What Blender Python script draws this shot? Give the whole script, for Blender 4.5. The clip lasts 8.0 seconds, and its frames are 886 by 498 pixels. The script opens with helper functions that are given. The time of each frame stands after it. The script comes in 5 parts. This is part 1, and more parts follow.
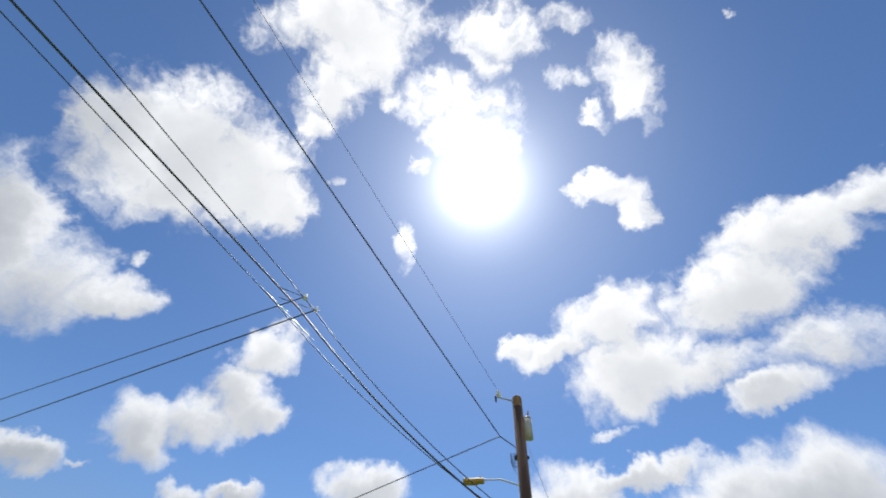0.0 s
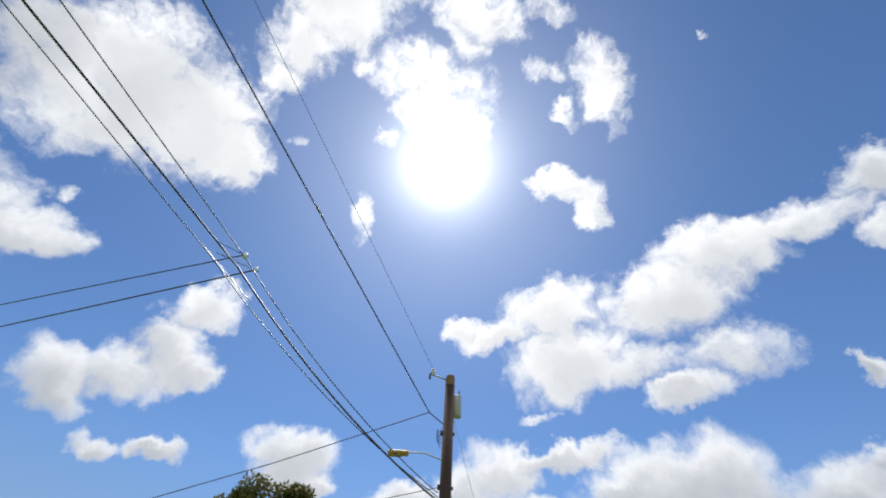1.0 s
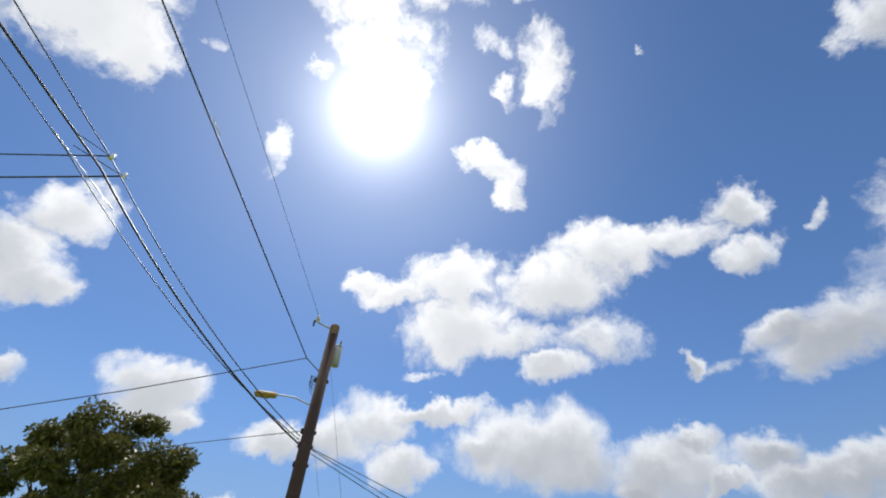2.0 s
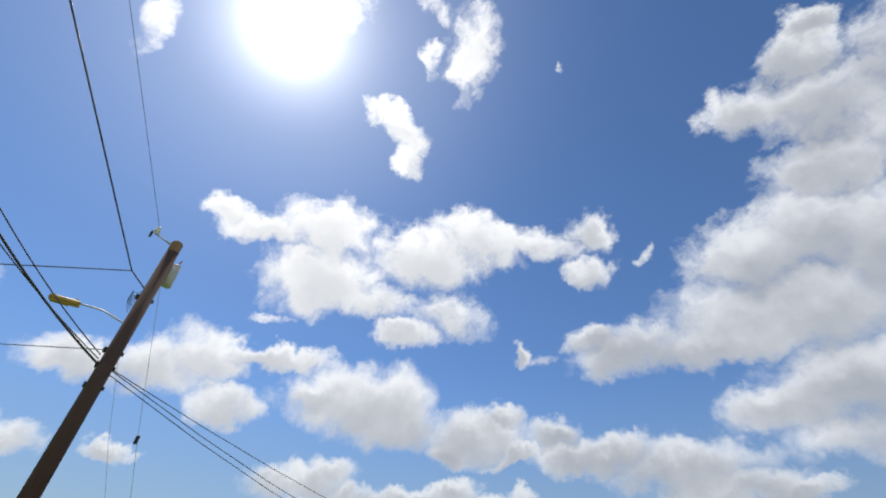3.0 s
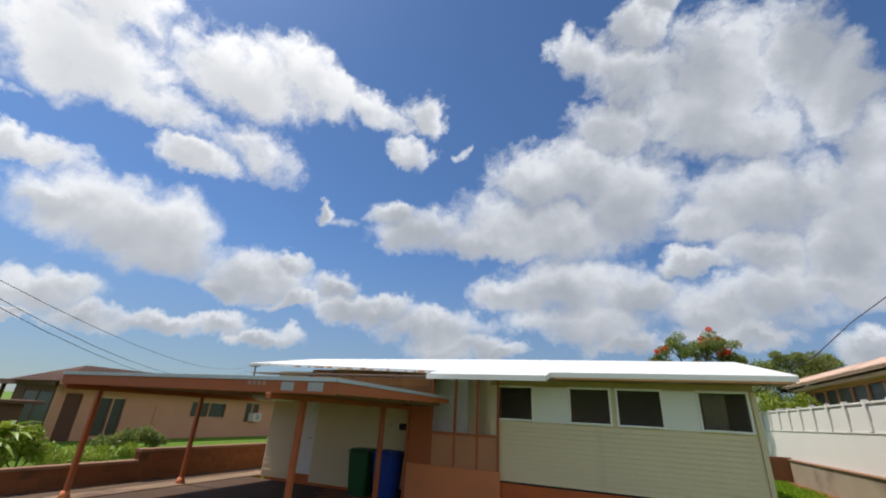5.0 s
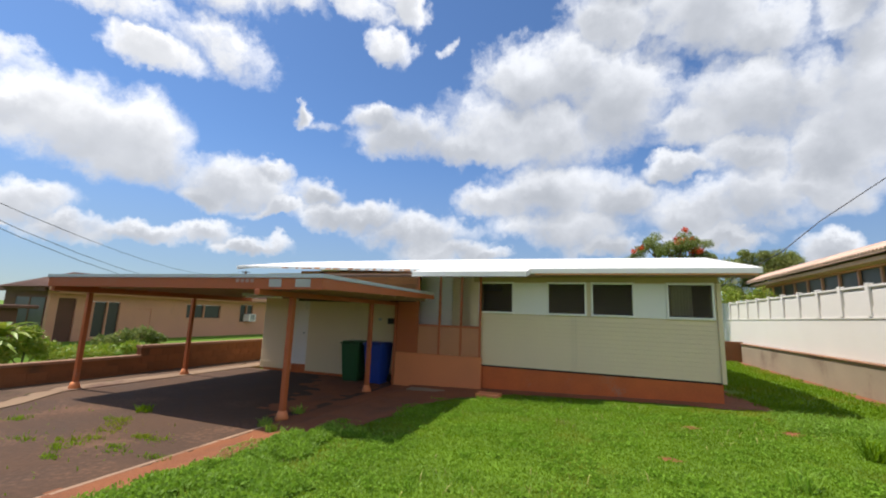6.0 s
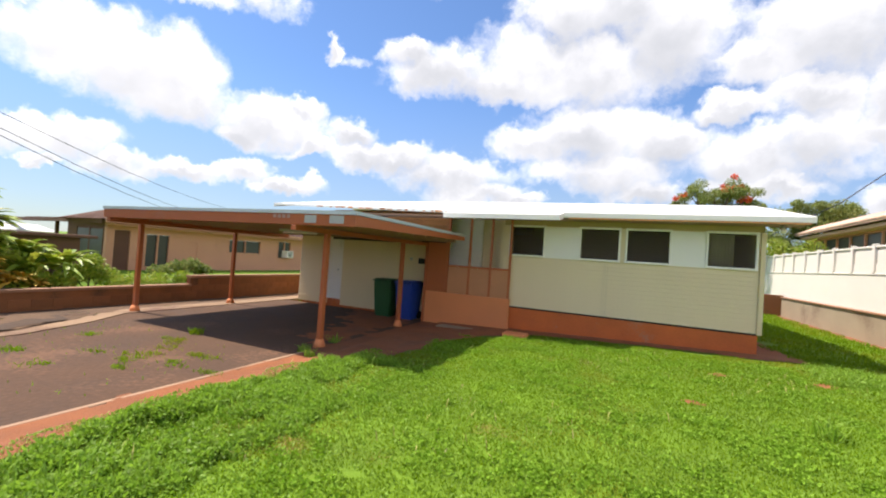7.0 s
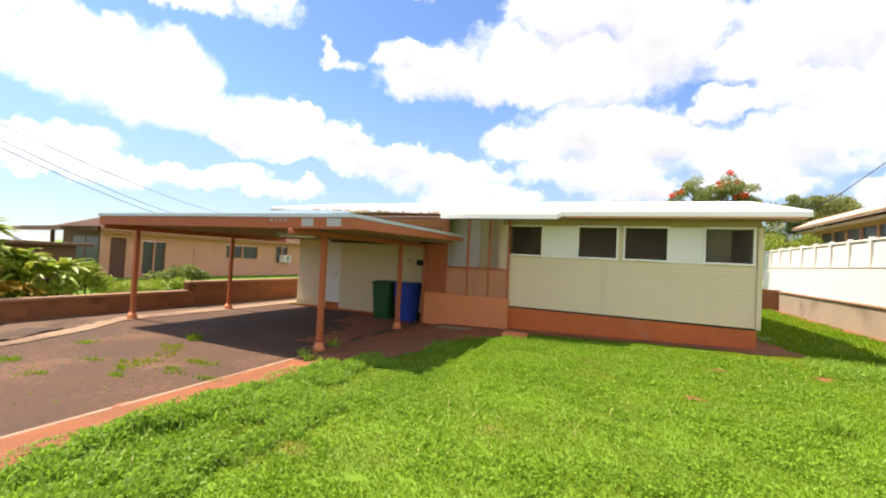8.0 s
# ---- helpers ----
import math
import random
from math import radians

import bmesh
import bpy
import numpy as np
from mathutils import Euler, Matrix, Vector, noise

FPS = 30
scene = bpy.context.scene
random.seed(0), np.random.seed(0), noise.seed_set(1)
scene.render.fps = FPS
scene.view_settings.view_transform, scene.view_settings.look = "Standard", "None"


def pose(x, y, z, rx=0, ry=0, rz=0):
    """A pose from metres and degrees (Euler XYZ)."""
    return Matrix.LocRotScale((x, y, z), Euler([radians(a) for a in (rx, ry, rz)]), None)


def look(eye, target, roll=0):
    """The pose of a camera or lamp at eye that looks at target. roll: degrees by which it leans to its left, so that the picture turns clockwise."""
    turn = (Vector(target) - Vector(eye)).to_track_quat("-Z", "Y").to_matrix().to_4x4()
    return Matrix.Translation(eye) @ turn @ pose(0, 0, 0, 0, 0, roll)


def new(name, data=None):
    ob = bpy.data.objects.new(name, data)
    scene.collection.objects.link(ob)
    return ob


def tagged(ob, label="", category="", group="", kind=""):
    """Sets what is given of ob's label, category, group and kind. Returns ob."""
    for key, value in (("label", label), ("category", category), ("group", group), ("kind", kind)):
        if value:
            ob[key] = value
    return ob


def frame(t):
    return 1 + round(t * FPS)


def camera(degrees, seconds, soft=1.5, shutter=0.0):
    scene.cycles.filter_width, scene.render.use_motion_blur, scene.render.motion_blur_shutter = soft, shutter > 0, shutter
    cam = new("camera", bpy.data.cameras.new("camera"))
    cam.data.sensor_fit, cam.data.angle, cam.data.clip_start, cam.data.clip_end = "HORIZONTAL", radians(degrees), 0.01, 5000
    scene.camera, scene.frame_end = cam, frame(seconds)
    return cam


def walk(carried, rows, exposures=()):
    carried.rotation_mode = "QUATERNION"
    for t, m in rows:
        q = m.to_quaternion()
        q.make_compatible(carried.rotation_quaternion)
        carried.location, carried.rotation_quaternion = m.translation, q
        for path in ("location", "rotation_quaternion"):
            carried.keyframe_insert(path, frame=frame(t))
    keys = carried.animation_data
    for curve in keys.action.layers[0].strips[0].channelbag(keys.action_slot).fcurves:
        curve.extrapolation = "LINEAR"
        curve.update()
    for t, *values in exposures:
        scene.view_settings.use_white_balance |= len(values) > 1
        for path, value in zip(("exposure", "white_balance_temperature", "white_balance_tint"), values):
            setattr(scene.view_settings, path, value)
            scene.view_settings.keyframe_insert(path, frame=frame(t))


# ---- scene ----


LENS = 94.5
cam = camera(LENS, 8.0, soft=2.0)
PATH = [
    (0, (-2.432, -11.583, 1.75), (-3.638, -11.882, 3.317), 5.3),
    (0.5, (-2.47, -11.521, 1.754), (-3.716, -11.751, 3.301), 5.2),
    (1, (-2.485, -11.418, 1.767), (-3.79, -11.51, 3.279), 4.7),
    (2.5, (-2.626, -11.01, 1.894), (-3.98, -10.382, 3.226), 2.1),
    (3, (-2.639, -10.971, 1.894), (-3.876, -10.055, 3.171), 2.5),
    (3.5, (-2.637, -10.988, 1.884), (-3.754, -9.813, 3.055), 2.5),
    (4, (-2.655, -11.053, 1.867), (-3.614, -9.656, 2.929), 2.9),
    (4.5, (-2.643, -11.042, 1.86), (-3.442, -9.464, 2.792), 2.7),
    (6, (-2.639, -10.869, 1.693), (-3.329, -9.02, 2.013), 2.1),
    (6.5, (-2.63, -10.857, 1.651), (-3.399, -9.015, 1.762), 3.4),
    (7, (-2.641, -10.852, 1.631), (-3.467, -9.032, 1.671), 4.0),
    (7.5, (-2.658, -10.855, 1.632), (-3.492, -9.038, 1.674), 2.9),
    (8, (-2.651, -10.84, 1.62), (-3.468, -9.015, 1.668), 2.9),
]
walk(cam, [(t, look(e, g, r)) for t, e, g, r in PATH],
     exposures=((0.0, -0.20, 6500, 10), (3.5, -0.25, 6500, 10), (4.5, -0.34, 6500, 10), (6.0, 0.05, 6600, 11), (7.0, 0.55, 6950, 14), (8.0, 0.85, 7300, 16)))

# ---- world, sun ----
SUN_AZ, SUN_EL = -95.5, 61.0


def sky_dir(az, el):
    a, e = radians(az), radians(el)
    return Vector((math.sin(a) * math.cos(e), math.cos(a) * math.cos(e), math.sin(e)))


sun_dir = sky_dir(SUN_AZ, SUN_EL)
sun = new("sun", bpy.data.lights.new("sun", "SUN"))
sun.data.energy, sun.data.angle, sun.data.color = 5.0, radians(0.6), (1.0, 0.95, 0.87)
sun.rotation_euler = sun_dir.to_track_quat("Z", "Y").to_euler()

world = bpy.data.worlds.new("sky")
scene.world = world
world.use_nodes = True
wt = world.node_tree
wt.nodes.clear()


def wmath(op, a, b=0.0, c=0.0, clamp=False):
    n = wt.nodes.new("ShaderNodeMath")
    n.operation, n.use_clamp = op, clamp
    for i, v in enumerate((a, b, c)):
        if isinstance(v, (int, float)):
            n.inputs[i].default_value = v
        else:
            wt.links.new(v, n.inputs[i])
    return n.outputs[0]


def wvec(op, a, b=(0, 0, 0), scale=None):
    n = wt.nodes.new("ShaderNodeVectorMath")
    n.operation = op
    for i, v in enumerate((a, b)):
        if isinstance(v, (tuple, Vector)):
            n.inputs[i].default_value = v
        else:
            wt.links.new(v, n.inputs[i])
    if scale is not None:
        n.inputs[3].default_value = scale
    return n.outputs["Value"] if op in ("DOT_PRODUCT", "LENGTH") else n.outputs["Vector"]


def wnoise(vec, scale, detail=4.0, rough=0.55):
    n = wt.nodes.new("ShaderNodeTexNoise")
    n.inputs["Scale"].default_value, n.inputs["Detail"].default_value, n.inputs["Roughness"].default_value = scale, detail, rough
    wt.links.new(vec, n.inputs["Vector"])
    return n


def wramp(value, lo, hi):
    n = wt.nodes.new("ShaderNodeMapRange")
    n.interpolation_type = "SMOOTHSTEP"
    n.inputs[1].default_value, n.inputs[2].default_value = lo, hi
    wt.links.new(value, n.inputs[0])
    return n.outputs[0]


def wmix(fac, a, b):
    n = wt.nodes.new("ShaderNodeMix")
    n.data_type = "RGBA"
    for sock, v in ((n.inputs[0], fac), (n.inputs[6], a), (n.inputs[7], b)):
        if isinstance(v, (tuple, int, float)):
            sock.default_value = v
        else:
            wt.links.new(v, sock)
    return n.outputs[2]


view = wt.nodes.new("ShaderNodeTexCoord").outputs["Generated"]
warp1 = wvec("SCALE", wvec("SUBTRACT", wnoise(view, 5.0, 2.0).outputs["Color"], (0.5, 0.5, 0.5)), scale=0.09)
warp2 = wvec("SCALE", wvec("SUBTRACT", wnoise(view, 20.0, 8.0, 0.6).outputs["Color"], (0.5, 0.5, 0.5)), scale=0.085)
bent = wvec("ADD", view, wvec("ADD", warp1, warp2))
field, under = None, None


def cloud(*puffs):
    """A cumulus cloud of puffs: azimuth, elevation, half width, half height and tilt, in degrees, and how thin it is."""
    global field, under
    for az, el, w, h, tilt, *thin in puffs:
        c = sky_dir(az, el)
        right = c.cross(Vector((0, 0, 1))).normalized()
        up = right.cross(c)
        ct, st = math.cos(radians(tilt)), math.sin(radians(tilt))
        u = (right * ct + up * st) / (radians(w) * GROW)
        v = (up * ct - right * st) / (radians(h) * GROW)
        du, dv = wvec("DOT_PRODUCT", bent, tuple(u)), wvec("DOT_PRODUCT", bent, tuple(v))
        q = wmath("MULTIPLY_ADD", dv, dv, wmath("MULTIPLY", du, du))
        if thin:
            q = wmath("ADD", q, thin[0])
        s = wmath("MULTIPLY_ADD", dv, 0.9, q)
        field = q if field is None else wmath("SMOOTH_MIN", field, q, 0.25)
        under = s if under is None else wmath("SMOOTH_MIN", under, s, 0.3)


GROW = 1.06
cloud((-163.0, 44.6, 6.47, 5.23, -62), (-158.7, 49.8, 7.05, 6.04, 82), (-148.9, 50.8, 7.05, 6.36, 68), (-139.4, 50.3, 4.09, 3.27, 38), (-154.0, 45.6, 8.46, 4.56, 49), (-167.6, 43.1, 4.01, 2.40, -47))
cloud((-162.2, 31.4, 6.48, 3.00, -45), (-156.6, 29.2, 5.26, 4.73, 28, 0.25), (-150.0, 30.6, 4.02, 2.29, 32))
cloud((-129.0, 33.1, 3.37, 3.03, -7), (-130.1, 27.8, 3.39, 2.91, -32), (-133.3, 23.3, 6.16, 2.46, 16, 0.25), (-138.7, 20.7, 3.67, 2.85, -25), (-127.6, 25.8, 4.36, 2.25, 13))
cloud((-157.3, 72.8, 9.22, 4.15, 58), (-143.1, 71.3, 5.59, 3.86, 47), (-144.8, 65.3, 4.23, 3.65, 60), (-143.6, 61.1, 2.46, 2.06, 54), (-126.7, 68.9, 2.21, 1.26, 27, 0.65))
cloud((-103.5, 71.5, 7.37, 3.84, 4, 0.25), (-98.5, 66.9, 5.68, 3.31, -0), (-113.3, 61.9, 1.70, 1.67, 31, 0.65), (-81.4, 79.0, 5.51, 3.68, -20, 0.25), (-87.4, 76.0, 2.85, 2.08, -15, 0.25))
cloud((-46.7, 65.4, 4.39, 3.47, 67, 0.25), (-61.7, 69.8, 3.07, 1.70, -38, 0.65), (-60.3, 64.5, 2.43, 1.08, -37, 0.65), (-46.6, 75.8, 3.88, 2.02, -55, 0.65), (-111.6, 51.8, 3.93, 1.88, -79, 0.65), (-131.4, 56.3, 1.32, 0.90, 31, 0.65), (-151.9, 35.2, 1.38, 1.24, -47, 0.65))
cloud((-63.4, 55.9, 3.87, 1.85, -31), (-62.8, 52.1, 3.21, 2.28, 66, 0.25), (-71.4, 56.9, 2.41, 1.18, -23, 0.65), (-24.1, 61.3, 0.63, 0.43, 89, 0.65))
cloud((-146.0, 16.0, 2.39, 1.44, 8), (-142.6, 16.4, 1.06, 0.43, 15, 0.65), (-111.4, 20.4, 4.96, 2.32, 6), (-125.7, 18.0, 3.16, 0.97, 10), (-131.5, 17.0, 2.03, 1.12, 6))
cloud((-89.3, 37.7, 2.83, 1.64, 18), (-83.0, 37.2, 5.55, 1.84, 13), (-73.7, 40.1, 5.82, 3.92, 8), (-72.6, 33.5, 6.91, 4.23, 6), (-65.0, 31.3, 7.71, 2.45, 2, 0.25), (-56.3, 38.6, 6.96, 4.30, -3), (-46.9, 40.9, 5.95, 3.45, -10), (-37.5, 40.0, 6.19, 2.36, -16, 0.25), (-27.8, 40.3, 2.79, 2.23, -27), (-29.1, 35.1, 3.04, 1.73, -20), (-51.6, 30.6, 5.22, 3.36, -3, 0.25), (-58.0, 27.2, 4.53, 1.77, -1), (-21.4, 34.6, 1.24, 0.91, 65, 0.65))
cloud((-95.7, 18.0, 4.06, 2.17, 8), (-88.9, 18.3, 4.99, 2.64, 7), (-83.2, 20.5, 4.74, 2.80, 5), (-76.6, 22.0, 6.79, 1.39, 6), (-80.5, 15.9, 3.87, 2.00, 4), (-77.6, 26.9, 2.50, 1.02, 7, 0.65))
cloud((-63.8, 18.7, 8.63, 3.88, 2), (-59.3, 16.4, 5.65, 3.08, 1), (-69.6, 18.8, 3.97, 1.74, 3), (-47.9, 15.6, 6.05, 2.82, -1), (-51.7, 13.6, 3.33, 1.56, 0), (-44.0, 17.5, 2.59, 1.37, -1), (-43.1, 13.2, 3.07, 1.15, -2))
cloud((-111.0, 18.8, 3.71, 3.13, -16), (-108.1, 17.4, 2.18, 1.50, 7), (-98.9, 9.3, 3.36, 1.84, 0), (-89.1, 10.0, 2.27, 0.86, 4))
cloud((12.8, 49.4, 1.79, 1.38, -53), (9.2, 47.2, 2.95, 2.44, -62), (-1.4, 45.9, 3.10, 2.36, -26), (5.8, 42.4, 5.64, 3.85, -28), (17.3, 39.8, 5.90, 4.85, -65), (24.6, 37.6, 5.08, 3.53, 84), (27.2, 33.0, 4.35, 3.01, 82), (14.7, 34.7, 8.54, 4.03, -26), (20.2, 31.3, 4.21, 2.90, -33), (2.6, 36.9, 4.86, 2.77, -18))
cloud((-8.5, 31.2, 5.82, 3.93, -8), (-1.0, 31.4, 7.39, 4.20, -12), (4.3, 27.8, 6.21, 4.89, -15), (-8.4, 25.1, 10.73, 4.15, -5), (-16.8, 23.3, 9.11, 2.48, -1), (-26.2, 24.3, 6.28, 2.99, 2), (-30.2, 26.5, 3.93, 1.89, 4), (-37.9, 25.0, 3.06, 1.09, 7, 0.65), (-40.9, 26.2, 1.54, 1.21, -81))
cloud((18.4, 24.8, 6.44, 4.19, -21), (23.6, 24.3, 3.62, 3.38, -52), (13.3, 22.7, 4.35, 2.54, -14), (10.4, 18.7, 3.71, 1.54, -10), (17.3, 18.6, 4.47, 2.36, -12), (23.4, 19.1, 4.87, 2.24, 70))
cloud((-5.5, 17.5, 7.53, 3.60, -3), (3.1, 16.1, 5.43, 3.35, -3), (-12.8, 16.0, 5.85, 2.06, -1), (-3.4, 12.4, 8.45, 2.86, -2), (1.8, 9.6, 5.91, 1.64, -2), (11.7, 13.2, 5.95, 2.75, -5), (17.8, 14.1, 4.70, 3.34, -2), (12.8, 10.1, 5.62, 1.36, -4))
cloud((-37.7, 15.4, 3.13, 1.79, 5), (-43.3, 12.6, 3.52, 0.86, 6), (-33.5, 12.8, 6.00, 1.91, 4), (-24.8, 11.4, 8.25, 2.33, 2), (-21.0, 9.0, 6.64, 1.69, 2), (-15.1, 8.1, 3.58, 1.10, 1))
cloud((-69.5, 9.4, 5.45, 1.88, 11), (-63.7, 8.4, 3.89, 1.29, 8), (-57.4, 8.5, 6.12, 1.25, 8), (-51.4, 8.9, 3.73, 1.44, 6), (-45.1, 7.4, 4.67, 1.20, 5), (-70.3, 6.4, 0.87, 0.36, 7))
cloud((28.8, 21.4, 6.22, 4.12, -83), (25.6, 18.0, 4.24, 3.55, -47), (23.2, 14.6, 3.87, 2.05, -13), (24.4, 8.7, 2.84, 1.36, -6), (14.4, 9.8, 3.23, 0.78, -4), (30.5, 26.8, 4.07, 2.72, -73))
cloud((-70.1, 6.9, 1.75, 0.48, 12))

fine = wnoise(bent, 22.0, 6.0, 0.55).outputs["Fac"]
smooth = wnoise(view, 8.0, 3.0, 0.5).outputs["Fac"]
high = wt.nodes.new("ShaderNodeSeparateXYZ")
wt.links.new(view, high.inputs[0])
wispy = wmath("MULTIPLY_ADD", wramp(high.outputs[2], 0.3, 0.8), 1.3, 1.0)
wisp = wnoise(view, 9.0, 5.0, 0.6).outputs["Fac"]
ragged = wmath("ADD", wmath("ADD", wmath("MULTIPLY", wmath("SUBTRACT", fine, 0.5), wispy), field), wmath("MULTIPLY", wmath("SUBTRACT", wisp, 0.5), 1.5))
body = wmath("SUBTRACT", 1.0, wramp(ragged, 0.22, 1.62))
# the same broken cumulus, added over the unseen sky to whiten the fill light
rest = wramp(wnoise(bent, 2.6, 6.0, 0.55).outputs["Fac"], 0.44, 0.53)
rest = wmath("MULTIPLY", rest, wramp(wvec("DOT_PRODUCT", view, (0.92, -0.39, 0.0)), 0.34, 0.52))
body = wmath("MAXIMUM", body, rest)
body = wmath("MULTIPLY", body, wramp(high.outputs[2], 0.0, 0.04))
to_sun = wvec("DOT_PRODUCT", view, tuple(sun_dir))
near_sun = wramp(to_sun, 0.45, 0.95)
# grey undersides, more so away from the sun
low = wmath("SUBTRACT", 1.0, wramp(wmath("MULTIPLY_ADD", wmath("SUBTRACT", smooth, 0.5), 1.6, under), -0.55, 1.25))
low = wmath("MULTIPLY", low, wmath("MULTIPLY_ADD", near_sun, -0.55, 1.0))
billow = wramp(fine, 0.35, 0.7)
cloud_colour = wmix(low, wmix(near_sun, (0.81, 0.85, 0.91, 1), (1.12, 1.13, 1.14, 1)), (0.41, 0.445, 0.50, 1))
cloud_colour = wmix(wmath("MULTIPLY", billow, 0.15), cloud_colour, (0.70, 0.73, 0.80, 1))
cloud_light = wvec("SCALE", cloud_colour, scale=1.0)
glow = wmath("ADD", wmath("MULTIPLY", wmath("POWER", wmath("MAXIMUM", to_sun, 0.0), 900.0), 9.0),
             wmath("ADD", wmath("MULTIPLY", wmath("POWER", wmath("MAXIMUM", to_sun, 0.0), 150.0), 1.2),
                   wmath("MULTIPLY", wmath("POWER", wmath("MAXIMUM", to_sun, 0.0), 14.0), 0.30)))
air = wt.nodes.new("ShaderNodeTexSky")
air.sky_type, air.sun_disc = "NISHITA", False
air.sun_elevation, air.sun_rotation = radians(SUN_EL), radians(SUN_AZ)
air.air_density, air.dust_density, air.ozone_density = 1.0, 0.15, 2.2
SKY, CLOUD = Vector((0.083, 0.106, 0.132)), 1.12
air_light = wvec("MULTIPLY", air.outputs[0], SKY)
haze = wt.nodes.new("ShaderNodeVectorMath")
haze.operation = "SCALE"
wt.links.new(air_light, haze.inputs[0])
wt.links.new(wmath("MULTIPLY_ADD", wramp(high.outputs[2], 0.0, 0.35), 0.28, 0.76), haze.inputs[3])
air_light = wmix(wmath("MULTIPLY", wmath("SUBTRACT", 1.0, wramp(high.outputs[2], 0.0, 0.40)), 0.38), haze.outputs["Vector"], (0.40, 0.45, 0.54, 1))
both = wmix(body, air_light, wvec("SCALE", cloud_light, scale=CLOUD))
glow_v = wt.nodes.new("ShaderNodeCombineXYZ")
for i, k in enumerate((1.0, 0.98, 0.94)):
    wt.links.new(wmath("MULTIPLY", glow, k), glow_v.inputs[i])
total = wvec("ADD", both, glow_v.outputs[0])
back = wt.nodes.new("ShaderNodeBackground")
wt.links.new(total, back.inputs[0])
back.inputs[1].default_value = 1.0
wt.links.new(back.outputs[0], wt.nodes.new("ShaderNodeOutputWorld").inputs[0])

# ---- materials ----


def material(name, colour, rough=0.7, vary=0.25, scale=3.0, stain=None, stain_amount=0.0, bump=0.15, fine=40.0, metal=0.0, island=0.0, objects=0.0, transmit=0.0, tint=None):
    """A surface with a base colour, blotches and grain at two scales, and optional stains of a second colour."""
    m = bpy.data.materials.new(name)
    m.use_nodes = True
    t = m.node_tree
    bsdf = t.nodes["Principled BSDF"]
    bsdf.inputs["Metallic"].default_value = metal
    co = t.nodes.new("ShaderNodeTexCoord").outputs["Object"]

    def noise_at(s, d=5.0):
        n = t.nodes.new("ShaderNodeTexNoise")
        n.inputs["Scale"].default_value, n.inputs["Detail"].default_value = s, d
        t.links.new(co, n.inputs["Vector"])
        return n.outputs["Fac"]

    def calc(op, a, b, c=0.0):
        n = t.nodes.new("ShaderNodeMath")
        n.operation = op
        for i, v in enumerate((a, b, c)):
            if isinstance(v, (int, float)):
                n.inputs[i].default_value = v
            else:
                t.links.new(v, n.inputs[i])
        return n.outputs[0]

    big, small = noise_at(scale), noise_at(fine)
    shift = calc("ADD", calc("MULTIPLY", calc("SUBTRACT", big, 0.5), vary * 2.2), calc("MULTIPLY", calc("SUBTRACT", small, 0.5), vary * 1.4))
    if island:
        r = t.nodes.new("ShaderNodeNewGeometry").outputs["Random Per Island"]
        shift = calc("ADD", shift, calc("MULTIPLY", calc("SUBTRACT", r, 0.5), island * 2))
    if objects:
        r = t.nodes.new("ShaderNodeObjectInfo").outputs["Random"]
        shift = calc("ADD", shift, calc("MULTIPLY", calc("SUBTRACT", r, 0.5), objects * 2))
    gain = calc("ADD", shift, 1.0)
    mul = t.nodes.new("ShaderNodeVectorMath")
    mul.operation = "SCALE"
    mul.inputs[0].default_value = colour
    t.links.new(gain, mul.inputs[3])
    out = mul.outputs[0]
    if tint:
        mx = t.nodes.new("ShaderNodeMix")
        mx.data_type = "RGBA"
        r = t.nodes.new("ShaderNodeNewGeometry").outputs["Random Per Island"]
        t.links.new(calc("POWER", r, 1.6), mx.inputs[0])
        t.links.new(out, mx.inputs[6])
        mx.inputs[7].default_value = (*tint, 1)
        out = mx.outputs[2]
    if stain:
        rg = t.nodes.new("ShaderNodeMapRange")
        rg.interpolation_type = "SMOOTHSTEP"
        t.links.new(calc("ADD", calc("MULTIPLY", noise_at(scale * 0.7, 8.0), 0.7), calc("MULTIPLY", small, 0.3)), rg.inputs[0])
        rg.inputs[1].default_value, rg.inputs[2].default_value = 0.62 - 0.25 * stain_amount, 0.72 - 0.2 * stain_amount
        mx = t.nodes.new("ShaderNodeMix")
        mx.data_type = "RGBA"
        t.links.new(rg.outputs[0], mx.inputs[0])
        t.links.new(out, mx.inputs[6])
        mx.inputs[7].default_value = (*stain, 1)
        out = mx.outputs[2]
    t.links.new(out, bsdf.inputs["Base Color"])
    t.links.new(calc("ADD", calc("MULTIPLY", calc("SUBTRACT", big, 0.5), 0.3), rough), bsdf.inputs["Roughness"])
    if bump:
        bp = t.nodes.new("ShaderNodeBump")
        bp.inputs["Strength"].default_value, bp.inputs["Distance"].default_value = bump, 0.02
        t.links.new(calc("ADD", small, calc("MULTIPLY", big, 0.6)), bp.inputs["Height"])
        t.links.new(bp.outputs[0], bsdf.inputs["Normal"])
    if transmit:
        tl = t.nodes.new("ShaderNodeBsdfTranslucent")
        t.links.new(out, tl.inputs[0])
        mixer = t.nodes.new("ShaderNodeMixShader")
        mixer.inputs[0].default_value = transmit
        t.links.new(bsdf.outputs[0], mixer.inputs[1])
        t.links.new(tl.outputs[0], mixer.inputs[2])
        t.links.new(mixer.outputs[0], t.nodes["Material Output"].inputs[0])
    return m


